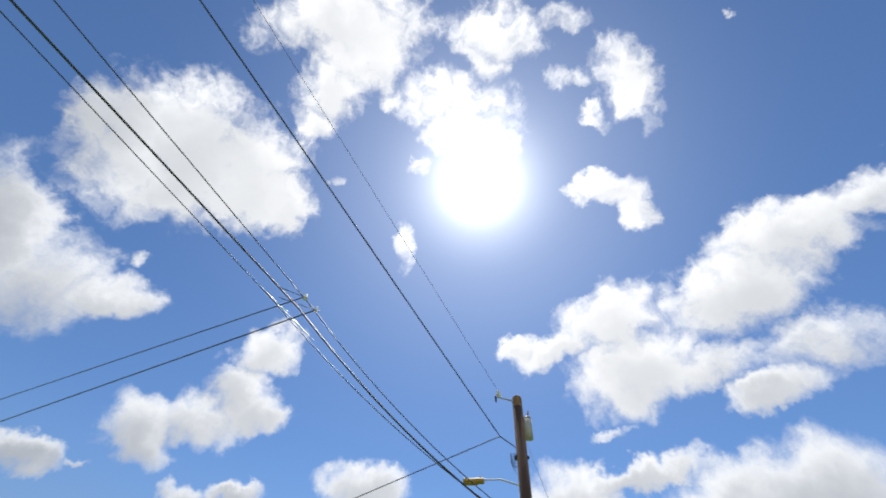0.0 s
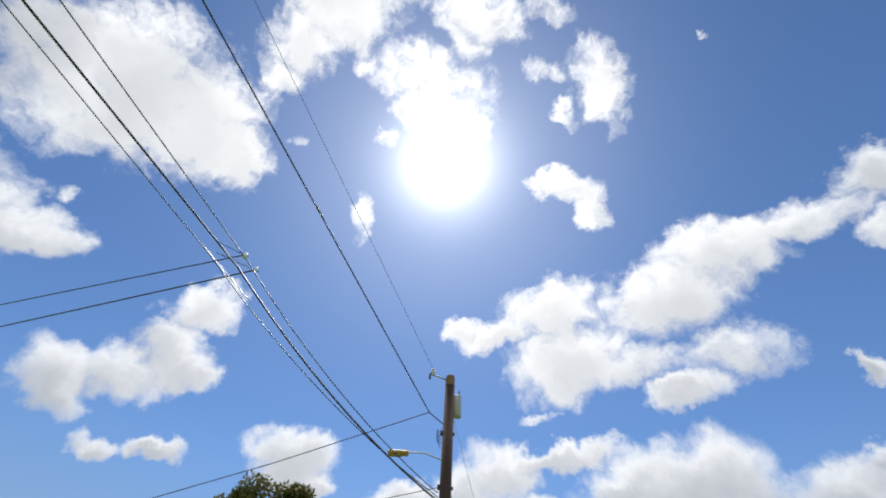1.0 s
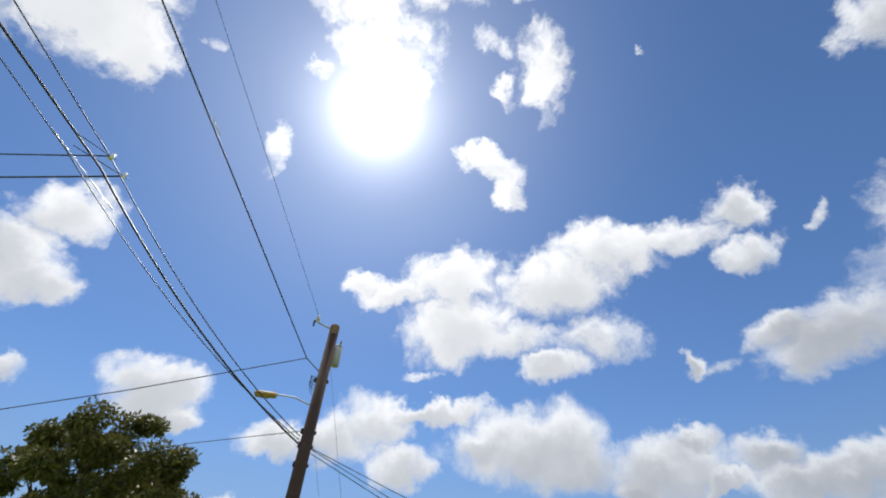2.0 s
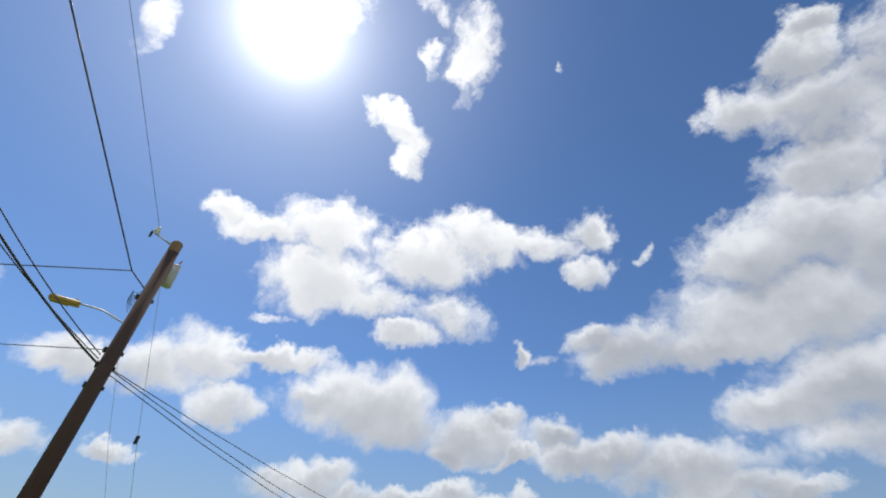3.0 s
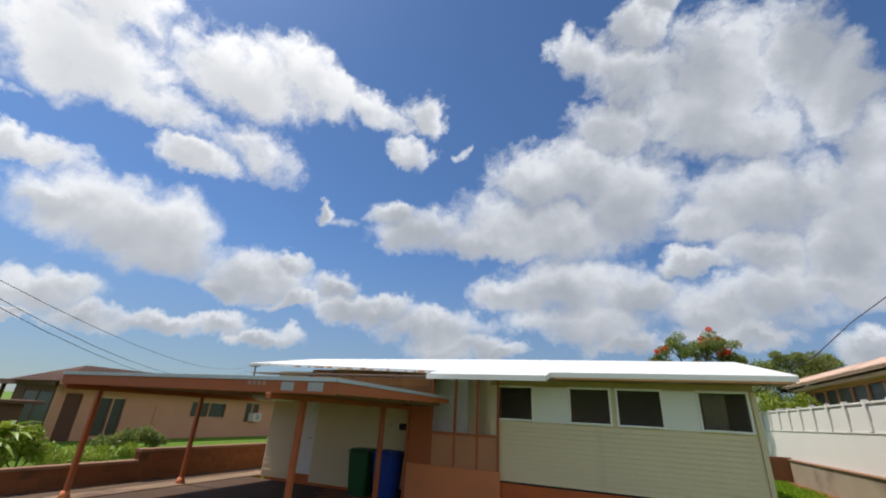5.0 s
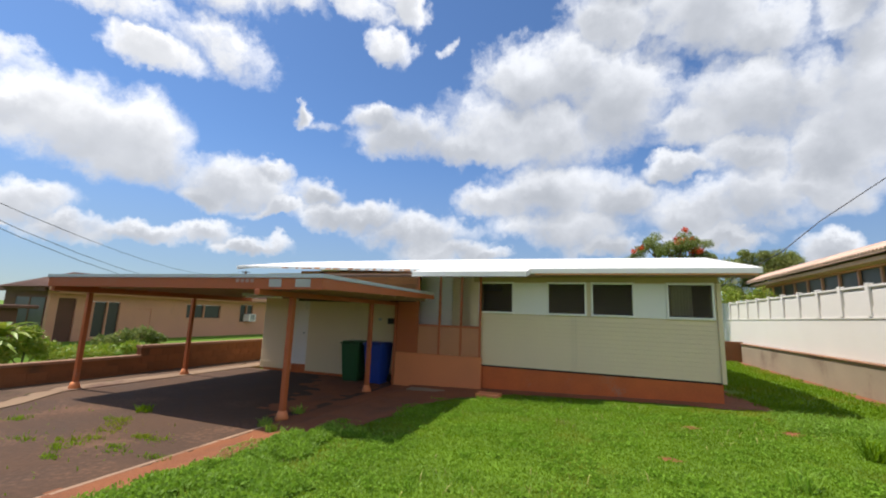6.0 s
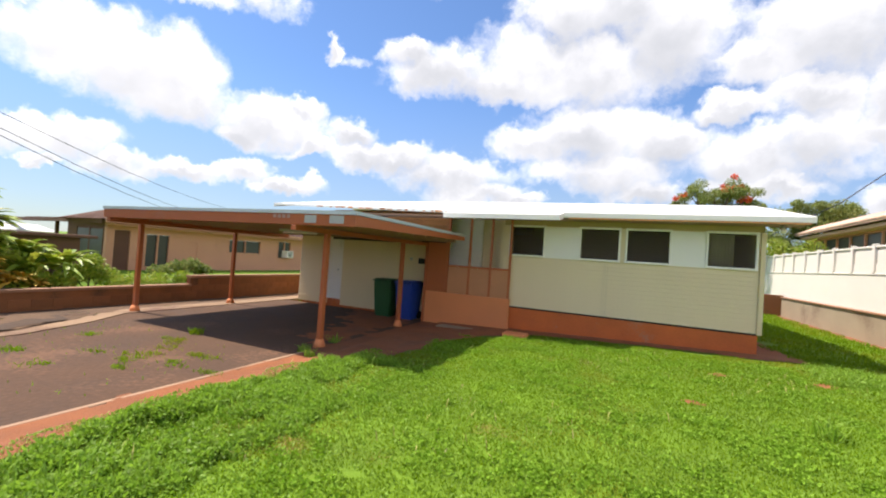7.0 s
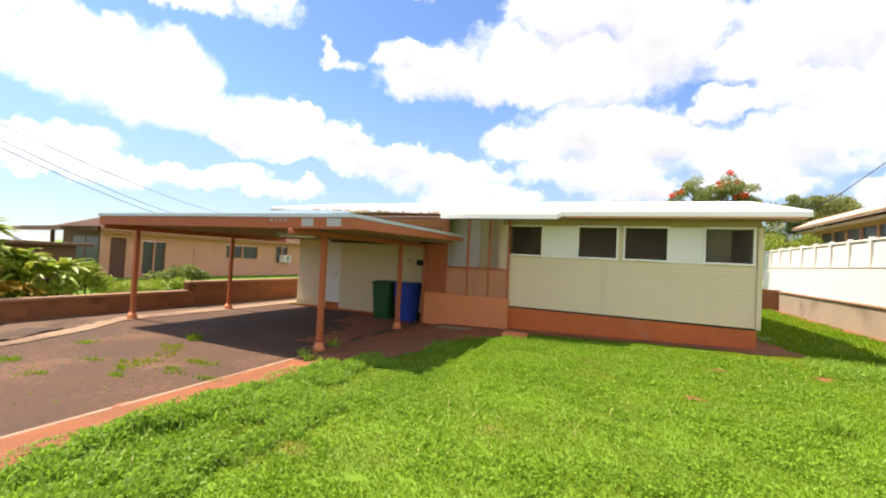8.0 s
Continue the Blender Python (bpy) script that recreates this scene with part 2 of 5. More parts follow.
M_CREAM = material("cream_vinyl", (0.75, 0.60, 0.37), 0.5, 0.05, 0.8, (0.42, 0.34, 0.22), 0.1, 0.05)
M_WHITE = material("white_paint", (0.85, 0.80, 0.74), 0.45, 0.04, 2.0, (0.6, 0.58, 0.52), 0.05, 0.05)
M_ROOF = material("white_roof_coating", (0.80, 0.80, 0.78), 0.6, 0.04, 0.6, (0.62, 0.58, 0.52), 0.1, 0.2, 12)
M_TRIM = material("tan_trim", (0.46, 0.34, 0.16), 0.6, 0.1, 2.0)
M_BROWN = material("red_brown_paint", (0.41, 0.108, 0.032), 0.55, 0.12, 1.5, (0.36, 0.17, 0.11), 0.1, 0.1)
M_BOARD = material("weathered_brown_board", (0.62, 0.27, 0.11), 0.7, 0.25, 2.5, (0.2, 0.09, 0.05), 0.3, 0.25, objects=0.2)
M_SOFFIT = material("soffit_paint", (0.32, 0.2, 0.14), 0.7, 0.15, 2.0)
M_DIRTWALL = material("dirt_stained_foundation", (0.56, 0.135, 0.035), 0.85, 0.22, 1.6, (0.40, 0.19, 0.11), 0.2, 0.3)
M_PORCH = material("terracotta_paint", (0.70, 0.24, 0.09), 0.7, 0.1, 1.4, (0.3, 0.12, 0.07), 0.2, 0.1)
M_METAL = material("galvanised_drip_edge", (0.50, 0.55, 0.56), 0.4, 0.1, 2.0, metal=0.3)
M_ASPHALT = material("old_asphalt", (0.082, 0.042, 0.022), 0.97, 0.5, 0.9, (0.15, 0.075, 0.04), 0.3, 0.6, 14)
M_CONCRETE = material("stained_concrete", (0.27, 0.175, 0.105), 0.9, 0.3, 1.0, (0.14, 0.07, 0.04), 0.5, 0.3)
M_DIRT = material("red_dirt", (0.25, 0.086, 0.032), 0.97, 0.35, 1.6, (0.19, 0.075, 0.034), 0.4, 0.6, 30)
M_GROUND = material("lawn_soil", (0.118, 0.215, 0.006), 0.95, 0.3, 1.2, (0.22, 0.12, 0.045), 0.05, 0.6, 30)
M_GRASS = material("grass", (0.142, 0.255, 0.003), 0.85, 0.3, 0.6, stain=(0.26, 0.27, 0.015), stain_amount=0.45, island=0.15, bump=0, transmit=0.5, tint=(0.190, 0.310, 0.004))
M_WEED = material("broad_weeds", (0.235, 0.40, 0.03), 0.55, 0.2, 0.9, island=0.28, bump=0, transmit=0.5, tint=(0.30, 0.48, 0.06))
M_STRAW = material("dry_grass", (0.38, 0.36, 0.10), 0.6, 0.2, 1.0, island=0.3, bump=0, transmit=0.3)
M_BLOCK = material("red_stained_block", (0.235, 0.088, 0.032), 0.9, 0.3, 1.3, (0.10, 0.052, 0.026), 0.5, 0.4, objects=0.10)
M_CAP = material("pale_block_cap", (0.29, 0.15, 0.085), 0.85, 0.2, 1.2, (0.2, 0.1, 0.06), 0.2)
M_FENCE = material("white_block_paint", (0.66, 0.615, 0.56), 0.75, 0.06, 0.7, (0.55, 0.36, 0.25), 0.08, 0.15)
M_RETAIN = material("grey_retaining_concrete", (0.31, 0.24, 0.165), 0.9, 0.25, 0.8, (0.19, 0.13, 0.09), 0.35, 0.3)
M_GLASS_DARK = material("screened_glass", (0.05, 0.05, 0.043), 0.35, 0.1, 3.0, bump=0)
# near-black colour, stands in for shade under the siding and in the rooms
M_DARK = material("dark_interior_and_shade", (0.05, 0.04, 0.035), 0.9, 0.1)
M_CURTAIN = material("pale_curtain", (0.86, 0.76, 0.62), 0.9, 0.1, 6.0)
M_GREEN = material("green_plastic", (0.014, 0.085, 0.024), 0.45, 0.1, 3.0, bump=0.05)
M_BLUE = material("blue_plastic", (0.012, 0.05, 0.30), 0.45, 0.1, 3.0, bump=0.05)
M_RUBBER = material("black_rubber", (0.02, 0.02, 0.02), 0.7, 0.1)
M_BEIGE = material("beige_stucco", (0.62, 0.31, 0.195), 0.85, 0.08, 0.8, (0.36, 0.2, 0.13), 0.15, 0.2)
M_NROOF = material("brown_shingle", (0.14, 0.065, 0.042), 0.9, 0.2, 2.0, bump=0.4)
M_TILE = material("terracotta_tile", (0.66, 0.44, 0.33), 0.8, 0.12, 2.0, objects=0.15)
M_POLE = material("creosoted_wood", (0.075, 0.042, 0.031), 0.85, 0.3, 2.0, (0.13, 0.08, 0.06), 0.2, 0.5)
M_POLETOP = material("bare_weathered_wood", (0.24, 0.14, 0.075), 0.85, 0.25, 3.0)
M_WIRE = material("wire_insulation", (0.035, 0.036, 0.045), 0.5, 0.1)
M_BRIGHT = material("bare_aluminium_wire", (0.7, 0.7, 0.72), 0.25, 0.05, metal=1.0)
M_GREYMETAL = material("grey_steel", (0.42, 0.42, 0.40), 0.5, 0.12, 4.0, (0.3, 0.2, 0.14), 0.1)
M_LAMP = material("yellowed_lamp_housing", (0.42, 0.26, 0.05), 0.5, 0.15, 5.0)
M_BARK = material("bark", (0.10, 0.075, 0.055), 0.95, 0.3, 3.0, bump=0.8)
M_LEAF = material("mango_leaves", (0.10, 0.115, 0.02), 0.5, 0.3, 0.6, island=0.45, bump=0, transmit=0.2, tint=(0.22, 0.18, 0.04))
M_LEAF2 = material("bright_leaves", (0.20, 0.27, 0.05), 0.5, 0.25, 0.6, island=0.45, bump=0, transmit=0.35, tint=(0.30, 0.32, 0.10))
M_KERB = material("kerb_concrete", (0.36, 0.225, 0.14), 0.9, 0.3, 1.5, (0.22, 0.11, 0.06), 0.4)
M_FADED = material("faded_paint", (0.42, 0.27, 0.22), 0.7, 0.2, 6.0)
M_LEAF3 = material("garden_leaves", (0.26, 0.42, 0.03), 0.45, 0.2, 0.8, island=0.35, bump=0, transmit=0.3, tint=(0.42, 0.40, 0.06))
M_FLOWER = material("orange_flowers", (0.75, 0.10, 0.02), 0.6, 0.15, 2.0, island=0.25, bump=0, transmit=0.2)
M_CLOVER = material("clover_leaves", (0.185, 0.35, 0.012), 0.8, 0.25, 0.7, island=0.3, bump=0, transmit=0.35, tint=(0.25, 0.42, 0.03))
M_SOIL = material("dusty_soil", (0.13, 0.075, 0.042), 0.97, 0.35, 1.4, (0.08, 0.045, 0.025), 0.4, 0.6, 30)
M_LITTER = material("dark_leaf_litter", (0.072, 0.043, 0.026), 0.95, 0.4, 2.0, bump=0.5)
M_YELLOWLEAF = material("yellow_croton_leaves", (0.55, 0.34, 0.04), 0.5, 0.2, 2.0, island=0.35, bump=0, transmit=0.2)


def mesh_material(m, see_through):
    """A woven insect screen: partly open."""
    t = m.node_tree
    mixer, clear = t.nodes.new("ShaderNodeMixShader"), t.nodes.new("ShaderNodeBsdfTransparent")
    mixer.inputs[0].default_value = see_through
    t.links.new(t.nodes["Principled BSDF"].outputs[0], mixer.inputs[1])
    t.links.new(clear.outputs[0], mixer.inputs[2])
    t.links.new(mixer.outputs[0], t.nodes["Material Output"].inputs[0])
    return m


M_SCREEN = mesh_material(material("insect_screen", (0.66, 0.30, 0.15), 0.8, 0.1), 0.3)


M_GLASS = mesh_material(material("screened_window", (0.085, 0.060, 0.044), 0.7, 0.1, 3.0, bump=0), 0.76)

# ---- building helpers ----


def box(bm, x0, x1, y0, y1, z0, z1, m=None):
    vs = [bm.verts.new((x, y, z)) for z in (z0, z1) for x, y in ((x0, y0), (x1, y0), (x1, y1), (x0, y1))]
    if m is not None:
        for v in vs:
            v.co = m @ v.co
    for f in ((3, 2, 1, 0), (4, 5, 6, 7), (0, 1, 5, 4), (1, 2, 6, 5), (2, 3, 7, 6), (3, 0, 4, 7)):
        bm.faces.new([vs[i] for i in f])
    return vs


def boxes(*dims, bevel=0.0):
    bm = bmesh.new()
    for d in dims:
        box(bm, *d)
    if bevel:
        bmesh.ops.bevel(bm, geom=bm.edges[:], offset=bevel, segments=1, affect="EDGES")
    return bm


def prism(points, z0, z1, bevel=0.0):
    """An outline in the plan, raised from z0 to z1."""
    bm = bmesh.new()
    lo, hi = [bm.verts.new((x, y, z0)) for x, y in points], [bm.verts.new((x, y, z1)) for x, y in points]
    bm.faces.new(lo[::-1]), bm.faces.new(hi)
    for i in range(len(points)):
        j = (i + 1) % len(points)
        bm.faces.new((lo[i], lo[j], hi[j], hi[i]))
    bmesh.ops.recalc_face_normals(bm, faces=bm.faces[:])
    return bm


def tube(bm, a, b, r0, r1, n=10, caps=True):
    a, b = Vector(a), Vector(b)
    q = (b - a).to_track_quat("Z", "Y")
    rings = []
    for p, r in ((a, r0), (b, r1)):
        rings.append([bm.verts.new(p + q @ Vector((r * math.cos(k * math.tau / n), r * math.sin(k * math.tau / n), 0))) for k in range(n)])
    for k in range(n):
        f = bm.faces.new((rings[0][k], rings[0][(k + 1) % n], rings[1][(k + 1) % n], rings[1][k]))
        f.smooth = True
    if caps:
        bm.faces.new(rings[0][::-1]), bm.faces.new(rings[1])
    return bm


def to_mesh(name, bm, mat):
    me = bpy.data.meshes.new(name)
    bm.to_mesh(me)
    bm.free()
    me.materials.append(mat)
    return me


def thing(name, place, label, category, group="", kind=""):
    e = new(name)
    e.location = place
    e.empty_display_size = 0.2
    return tagged(e, label, category, group, kind)


def part(name, bm, mat, parent, label=""):
    """One mesh, in world metres, under a thing or a part."""
    ob = new(name, to_mesh(name, bm, mat))
    ob.parent = parent
    if parent.parent is None:
        ob.matrix_parent_inverse = Matrix.Translation(-parent.location)
    return tagged(ob, label)


def solid(name, bm, mat, label, category, kind="", group=""):
    return tagged(new(name, to_mesh(name, bm, mat)), label, category, group, kind)


def piece(name, mesh, parent, place, turn=None):
    """An object of its own on a shared mesh."""
    ob = new(name, mesh)
    ob.parent = parent
    m = Matrix.Translation(place)
    ob.matrix_basis = m @ turn if turn else m
    if parent.parent is None:
        ob.matrix_parent_inverse = Matrix.Translation(-parent.location)
    return ob


def soup(name, verts, faces, mat):
    me = bpy.data.meshes.new(name)
    me.from_pydata(verts.tolist() if hasattr(verts, "tolist") else verts, [], faces.tolist() if hasattr(faces, "tolist") else faces)
    me.materials.append(mat)
    me.update()
    return me


rng = np.random.default_rng(7)


def leaves_mesh(name, centres, spread, count, size, mat, droop=0.3, flat=0.7, aspect=0.4):
    """Folded leaves, two triangles each half, scattered in soft clumps round the centres."""
    centres = np.asarray(centres, float)
    pick = rng.integers(0, len(centres), count)
    d = rng.normal(size=(count, 3))
    d /= np.linalg.norm(d, axis=1)[:, None]
    rad = np.asarray(spread, float)[pick] * rng.random(count) ** 0.4
    pos = centres[pick] + d * rad[:, None] * np.array([1, 1, flat])
    along = rng.normal(size=(count, 3)) + d * 0.6
    along[:, 2] -= droop
    along /= np.linalg.norm(along, axis=1)[:, None]
    side = np.cross(along, rng.normal(size=(count, 3)))
    side /= np.linalg.norm(side, axis=1)[:, None]
    ln = size * rng.uniform(0.6, 1.3, count)[:, None]
    wd = ln * aspect
    nrm = np.cross(along, side)
    a, b = pos, pos + along * ln
    mid = pos + along * ln * 0.5
    l, r = mid + side * wd * 0.5 + nrm * wd * 0.12, mid - side * wd * 0.5 + nrm * wd * 0.12
    verts = np.stack([a, l, b, r], 1).reshape(-1, 3)
    k = np.arange(count)[:, None] * 4
    faces = np.concatenate([k + np.array([[0, 1, 2]]), k + np.array([[0, 2, 3]])])
    return soup(name, verts, faces, mat)


def branchy(base, height, r, limbs, seed, lean=(0, 0)):
    """A tapered trunk with limbs; returns the mesh builder and the limb tips."""
    rs = random.Random(seed)
    bm = bmesh.new()
    base = Vector(base)
    fork = base + Vector((lean[0], lean[1], height))
    midp = base.lerp(fork, 0.5) + Vector((rs.uniform(-0.1, 0.1), rs.uniform(-0.1, 0.1), 0))
    tube(bm, base, midp, r * 1.15, r * 0.9), tube(bm, midp, fork, r * 0.9, r * 0.75)
    tips = []
    for dx, dy, dz in limbs:
        tip = fork + Vector((dx, dy, dz))
        elbow = fork.lerp(tip, 0.5) + Vector((0, 0, -0.12 * abs(dz))) + Vector((rs.uniform(-0.2, 0.2), rs.uniform(-0.2, 0.2), 0))
        tube(bm, fork, elbow, r * 0.5, r * 0.33, 7), tube(bm, elbow, tip, r * 0.33, r * 0.1, 6)
        tips.append(tip)
        for _ in range(2):
            twig = tip + Vector((rs.uniform(-1, 1), rs.uniform(-1, 1), rs.uniform(-0.3, 0.7))) * 0.6
            tube(bm, elbow.lerp(tip, 0.6), twig, r * 0.14, r * 0.04, 5)
    return bm, tips


def wire(name, points, r, mat, sag=0.0, parent=None, label="", category="", kind=""):
    """A hanging cable through the points."""
    cu = bpy.data.curves.new(name, "CURVE")
    cu.dimensions, cu.bevel_depth, cu.bevel_resolution, cu.use_fill_caps = "3D", r, 1, True
    pts = []
    for a, b in zip(points, points[1:]):
        n = 16 if sag else 4
        for k in range(n):
            t = k / n
            p = Vector(a).lerp(Vector(b), t)
            p.z -= sag * 4 * t * (1 - t)
            pts.append(p)
    pts.append(Vector(points[-1]))
    sp = cu.splines.new("POLY")
    sp.points.add(len(pts) - 1)
    for q, p in zip(sp.points, pts):
        q.co = (*p, 1)
    cu.materials.append(mat)
    ob = new(name, cu)
    if parent:
        ob.parent = parent
        if parent.parent is None:
            ob.matrix_parent_inverse = Matrix.Translation(-parent.location)
    return tagged(ob, label, category, "", kind)

# ---- ground ----


def ground_z(x, y):
    """Height of the lot: the lawn falls towards the drive, the neighbours' plots lie higher."""
    if x > 3.95:
        return 0.80
    if x < -15.25:
        return -0.12
    if x < -7.75:
        return -0.36
    z = -0.005 + 0.031 * max(min(x, 1.0), -7.6)
    if x < -7.4:
        z -= (-7.4 - x) * 0.3
    if -7.4 < x < 3.6 and -16 < y < -0.9:
        z += 0.025 * noise.noise(Vector((x * 0.6, y * 0.6, 0)))
    return z


def ground_sheet():
    xs = [-1200, -300, -80, -30, -15.27, -15.22, -12, -7.78, -7.74] + [-7.4 + 0.5 * k for k in range(23)] + [3.93, 3.97, 12, 40, 120, 400, 1200]
    ys = [-1200, -300, -80, -30] + [-16 + 0.5 * k for k in range(32)] + [2, 6, 12, 20, 40, 120, 400, 1200]
    bm = bmesh.new()
    grid = [[bm.verts.new((x, y, ground_z(x, y))) for x in xs] for y in ys]
    for j in range(len(ys) - 1):
        for i in range(len(xs) - 1):
            bm.faces.new((grid[j][i], grid[j][i + 1], grid[j + 1][i + 1], grid[j + 1][i])).smooth = True
    return bm


solid("ground", ground_sheet(), M_GROUND, "green lawn ground with patches of red dirt", "ground", "structure")


def ragged_patch(outline, lift, seed, name, mat, label, step=0.08, jag=0.07):
    """A thin patch of soil with an uneven edge, lying on the ground."""
    xs, ys = [p[0] for p in outline], [p[1] for p in outline]

    def inside(x, y):
        x += jag * 2 * noise.noise(Vector((x * 3.1, y * 3.1, seed)))
        y += jag * 2 * noise.noise(Vector((x * 3.3, y * 2.9, seed + 5.5)))
        hit = False
        for (x0, y0), (x1, y1) in zip(outline, outline[1:] + outline[:1]):
            if (y0 > y) != (y1 > y) and x < (x1 - x0) * (y - y0) / (y1 - y0) + x0:
                hit = not hit
        return hit

    bm, made = bmesh.new(), {}
    nx, ny = int((max(xs) - min(xs)) / step) + 3, int((max(ys) - min(ys)) / step) + 3

    def corner(i, j):
        if (i, j) not in made:
            x, y = min(xs) + (i - 1) * step, min(ys) + (j - 1) * step
            made[i, j] = bm.verts.new((x, y, max(ground_z(x, y), -0.287) + lift + 0.008 * noise.noise(Vector((x * 5, y * 5, 1)))))
        return made[i, j]

    for i in range(nx):
        for j in range(ny):
            if inside(min(xs) + (i - 0.5) * step, min(ys) + (j - 0.5) * step):
                bm.faces.new((corner(i, j), corner(i + 1, j), corner(i + 1, j + 1), corner(i, j + 1))).smooth = True
    return solid(name, bm, mat, label, "dirt", "structure")


drive = thing("road", (-11, -6, -0.36), "old dark asphalt driveway stained with red dirt", "driveway", kind="structure")
part("asphalt", boxes((-13.705, -7.98, -30, 0.36, -0.40, -0.28), bevel=0.01), M_ASPHALT, drive)
part("kerb_strip", boxes((-7.978, -7.9, -30, -4.9, -0.40, -0.264), bevel=0.01), M_KERB, drive, "thin pale concrete edging of the drive")
part("side_path", prism([(-14.30, 5.0), (-14.30, -4.8), (-13.4, -6.1), (-12.75, -7.3), (-12.5, -9.0), (-12.35, -14.0), (-12.1, -14.0), (-12.25, -9.0), (-12.45, -7.2), (-13.0, -5.9), (-13.70, -4.9), (-13.70, 5.0)], -0.40, -0.262), M_CONCRETE, drive, "pale concrete strip along the drive")
part("carport_apron", boxes((-7.97, -7.2, -4.85, 0.36, -0.40, -0.262), bevel=0.01), M_DIRT, drive, "red dirt over concrete apron")
ragged_patch([(-7.95, -13.5), (-7.1, -13.5), (-7.05, -9), (-7.0, -6.0), (-6.8, -5.3), (-6.3, -4.3), (-6.2, -2.6), (-5.6, -1.4), (-5.2, -1.2), (-5.2, 0.3), (-7.9, 0.3), (-7.95, -4.9)], 0.02, 3, "dirt_strip", M_DIRT, "bare red dirt strip beside the driveway")
ragged_patch([(-5.2, -0.75), (-3, -0.45), (-1.2, -0.4), (0.15, -0.6), (0.75, -0.35), (0.5, 1.0), (0.35, 6), (0.0, 6), (0.0, 0.2), (-5.2, 0.2)], 0.02, 4, "dirt_border", M_DIRT, "bare red dirt border along the house foundation")
ragged_patch([(-15.1, -13), (-14.3, -13), (-14.3, 6), (-15.1, 6)], 0.02, 42, "dirt_border", M_SOIL, "dull bare soil between the path and the low wall")
ragged_patch([(-14.3, -4.6), (-14.3, -8.5), (-12.75, -8.5), (-12.85, -7.3), (-13.45, -6.15)], 0.03, 43, "dirt_border", M_SOIL, "dull bare soil between the path and the low wall")
ragged_patch([(-14.1, -5.5), (-13.5, -6.3), (-12.9, -7.3), (-12.8, -8.2), (-13.1, -7.9), (-13.7, -7.0)], 0.036, 44, "leaf_litter", M_LITTER, "dark fallen leaves along the concrete path", 0.05, 0.2)
ragged_patch([(-10.6, 0.3), (-8.3, 0.3), (-8.0, -4.6), (-8.9, -3.9), (-9.3, -2.0), (-10.2, -0.9)], 0.012, 45, "dirt_film", M_DIRT, "red dirt washed over the asphalt under the carport", 0.08, 0.3)
for k, (x, y, r) in enumerate(((-1.78, -4.44, 0.13), (-1.16, -2.5, 0.12), (0.35, -2.35, 0.2))):
    ragged_patch([(x - r * 1.6, y), (x, y - r), (x + r * 1.6, y), (x, y + r)], 0.006, 20 + k, "dirt_patch", M_DIRT, "small bare patch of red dirt in the lawn", 0.03, 0.05)
ragged_patch([(3.3, -2), (3.74, -2), (3.74, 13.9), (3.2, 13.9), (3.4, 6)], 0.012, 41, "dirt_border", M_DIRT, "red dirt along the foot of the retaining wall")

# ---- the house ----
WALL_TOP = 2.93
RIDGE_Y, RIDGE_Z, EAVE_Y, EAVE_Z = 3.1, 3.70, -0.72, 2.91

house = thing("house", (-6.6, 3.5, 0.0), "single-storey cream sided house with a low white roof", "house", kind="structure")
part("foundation", boxes((-5.72, -0.03, 0.035, 7.0, -0.4, 0.405), (-13.2, -5.73, 1.06, 7.0, -0.4, 0.30), (-13.2, -8.0, 0.47, 1.05, -0.4, 0.02), bevel=0.006), M_DIRTWALL, house, "red dirt stained concrete foundation")
# strip that puts the shadow at the siding's foot into its colour
part("sill_gap", boxes((-5.70, -0.05, 0.06, 0.15, 0.406, 0.449)), M_DARK, house, "dark strip standing in for the shadow gap under the siding")
WINDOWS = ((-5.55, -4.69), (-3.75, -2.88), (-2.68, -1.79), (-1.02, -0.145))
Z0, Z1 = 1.85, 2.59
front = part("wall", boxes((-5.75, 0.0, 0.02, 0.15, 0.45, Z0), (-5.75, 0.0, 0.02, 0.15, Z1, WALL_TOP), (-5.75, -5.55, 0.02, 0.15, Z0, Z1),
             (-4.69, -3.75, 0.02, 0.15, Z0, Z1), (-2.88, -2.68, 0.02, 0.15, Z0, Z1), (-1.79, -1.02, 0.02, 0.15, Z0, Z1), (-0.145, 0.0, 0.02, 0.15, Z0, Z1)), M_CREAM, house)
part("fascia_band", boxes((-5.75, 0.0, -0.004, 0.018, Z1 + 0.04, WALL_TOP)), M_TRIM, front, "tan board over the windows")
part("wall_panel", boxes((-4.64, -3.80, -0.002, 0.018, Z0 - 0.05, Z1 + 0.02)), M_WHITE, front, "smooth white panel between windows")
part("wall_panel", boxes((-1.74, -1.06, -0.002, 0.018, Z0 - 0.05, Z1 + 0.02)), M_WHITE, front, "smooth white panel between windows")
part("corner_board", boxes((-0.06, 0.03, -0.03, 0.018, 0.43, WALL_TOP - 0.3), bevel=0.004), M_CREAM, front)
part("wall", boxes((-0.15, 0.0, 0.151, 7.0, 0.45, WALL_TOP)), M_CREAM, house)
part("wall", boxes((-13.3, 0.0, 7.01, 7.15, 0.0, WALL_TOP)), M_CREAM, house)
part("wall", boxes((-13.3, -13.16, 0.58, 7.0, -0.05, WALL_TOP)), M_CREAM, house)
part("wall", boxes((-8.0, -5.75, 1.0, 1.13, 0.3, WALL_TOP)), M_CREAM, house, "cream wall behind the porch")
part("wall", boxes((-5.89, -5.751, 0.151, 0.99, 0.3, WALL_TOP)), M_CREAM, house)
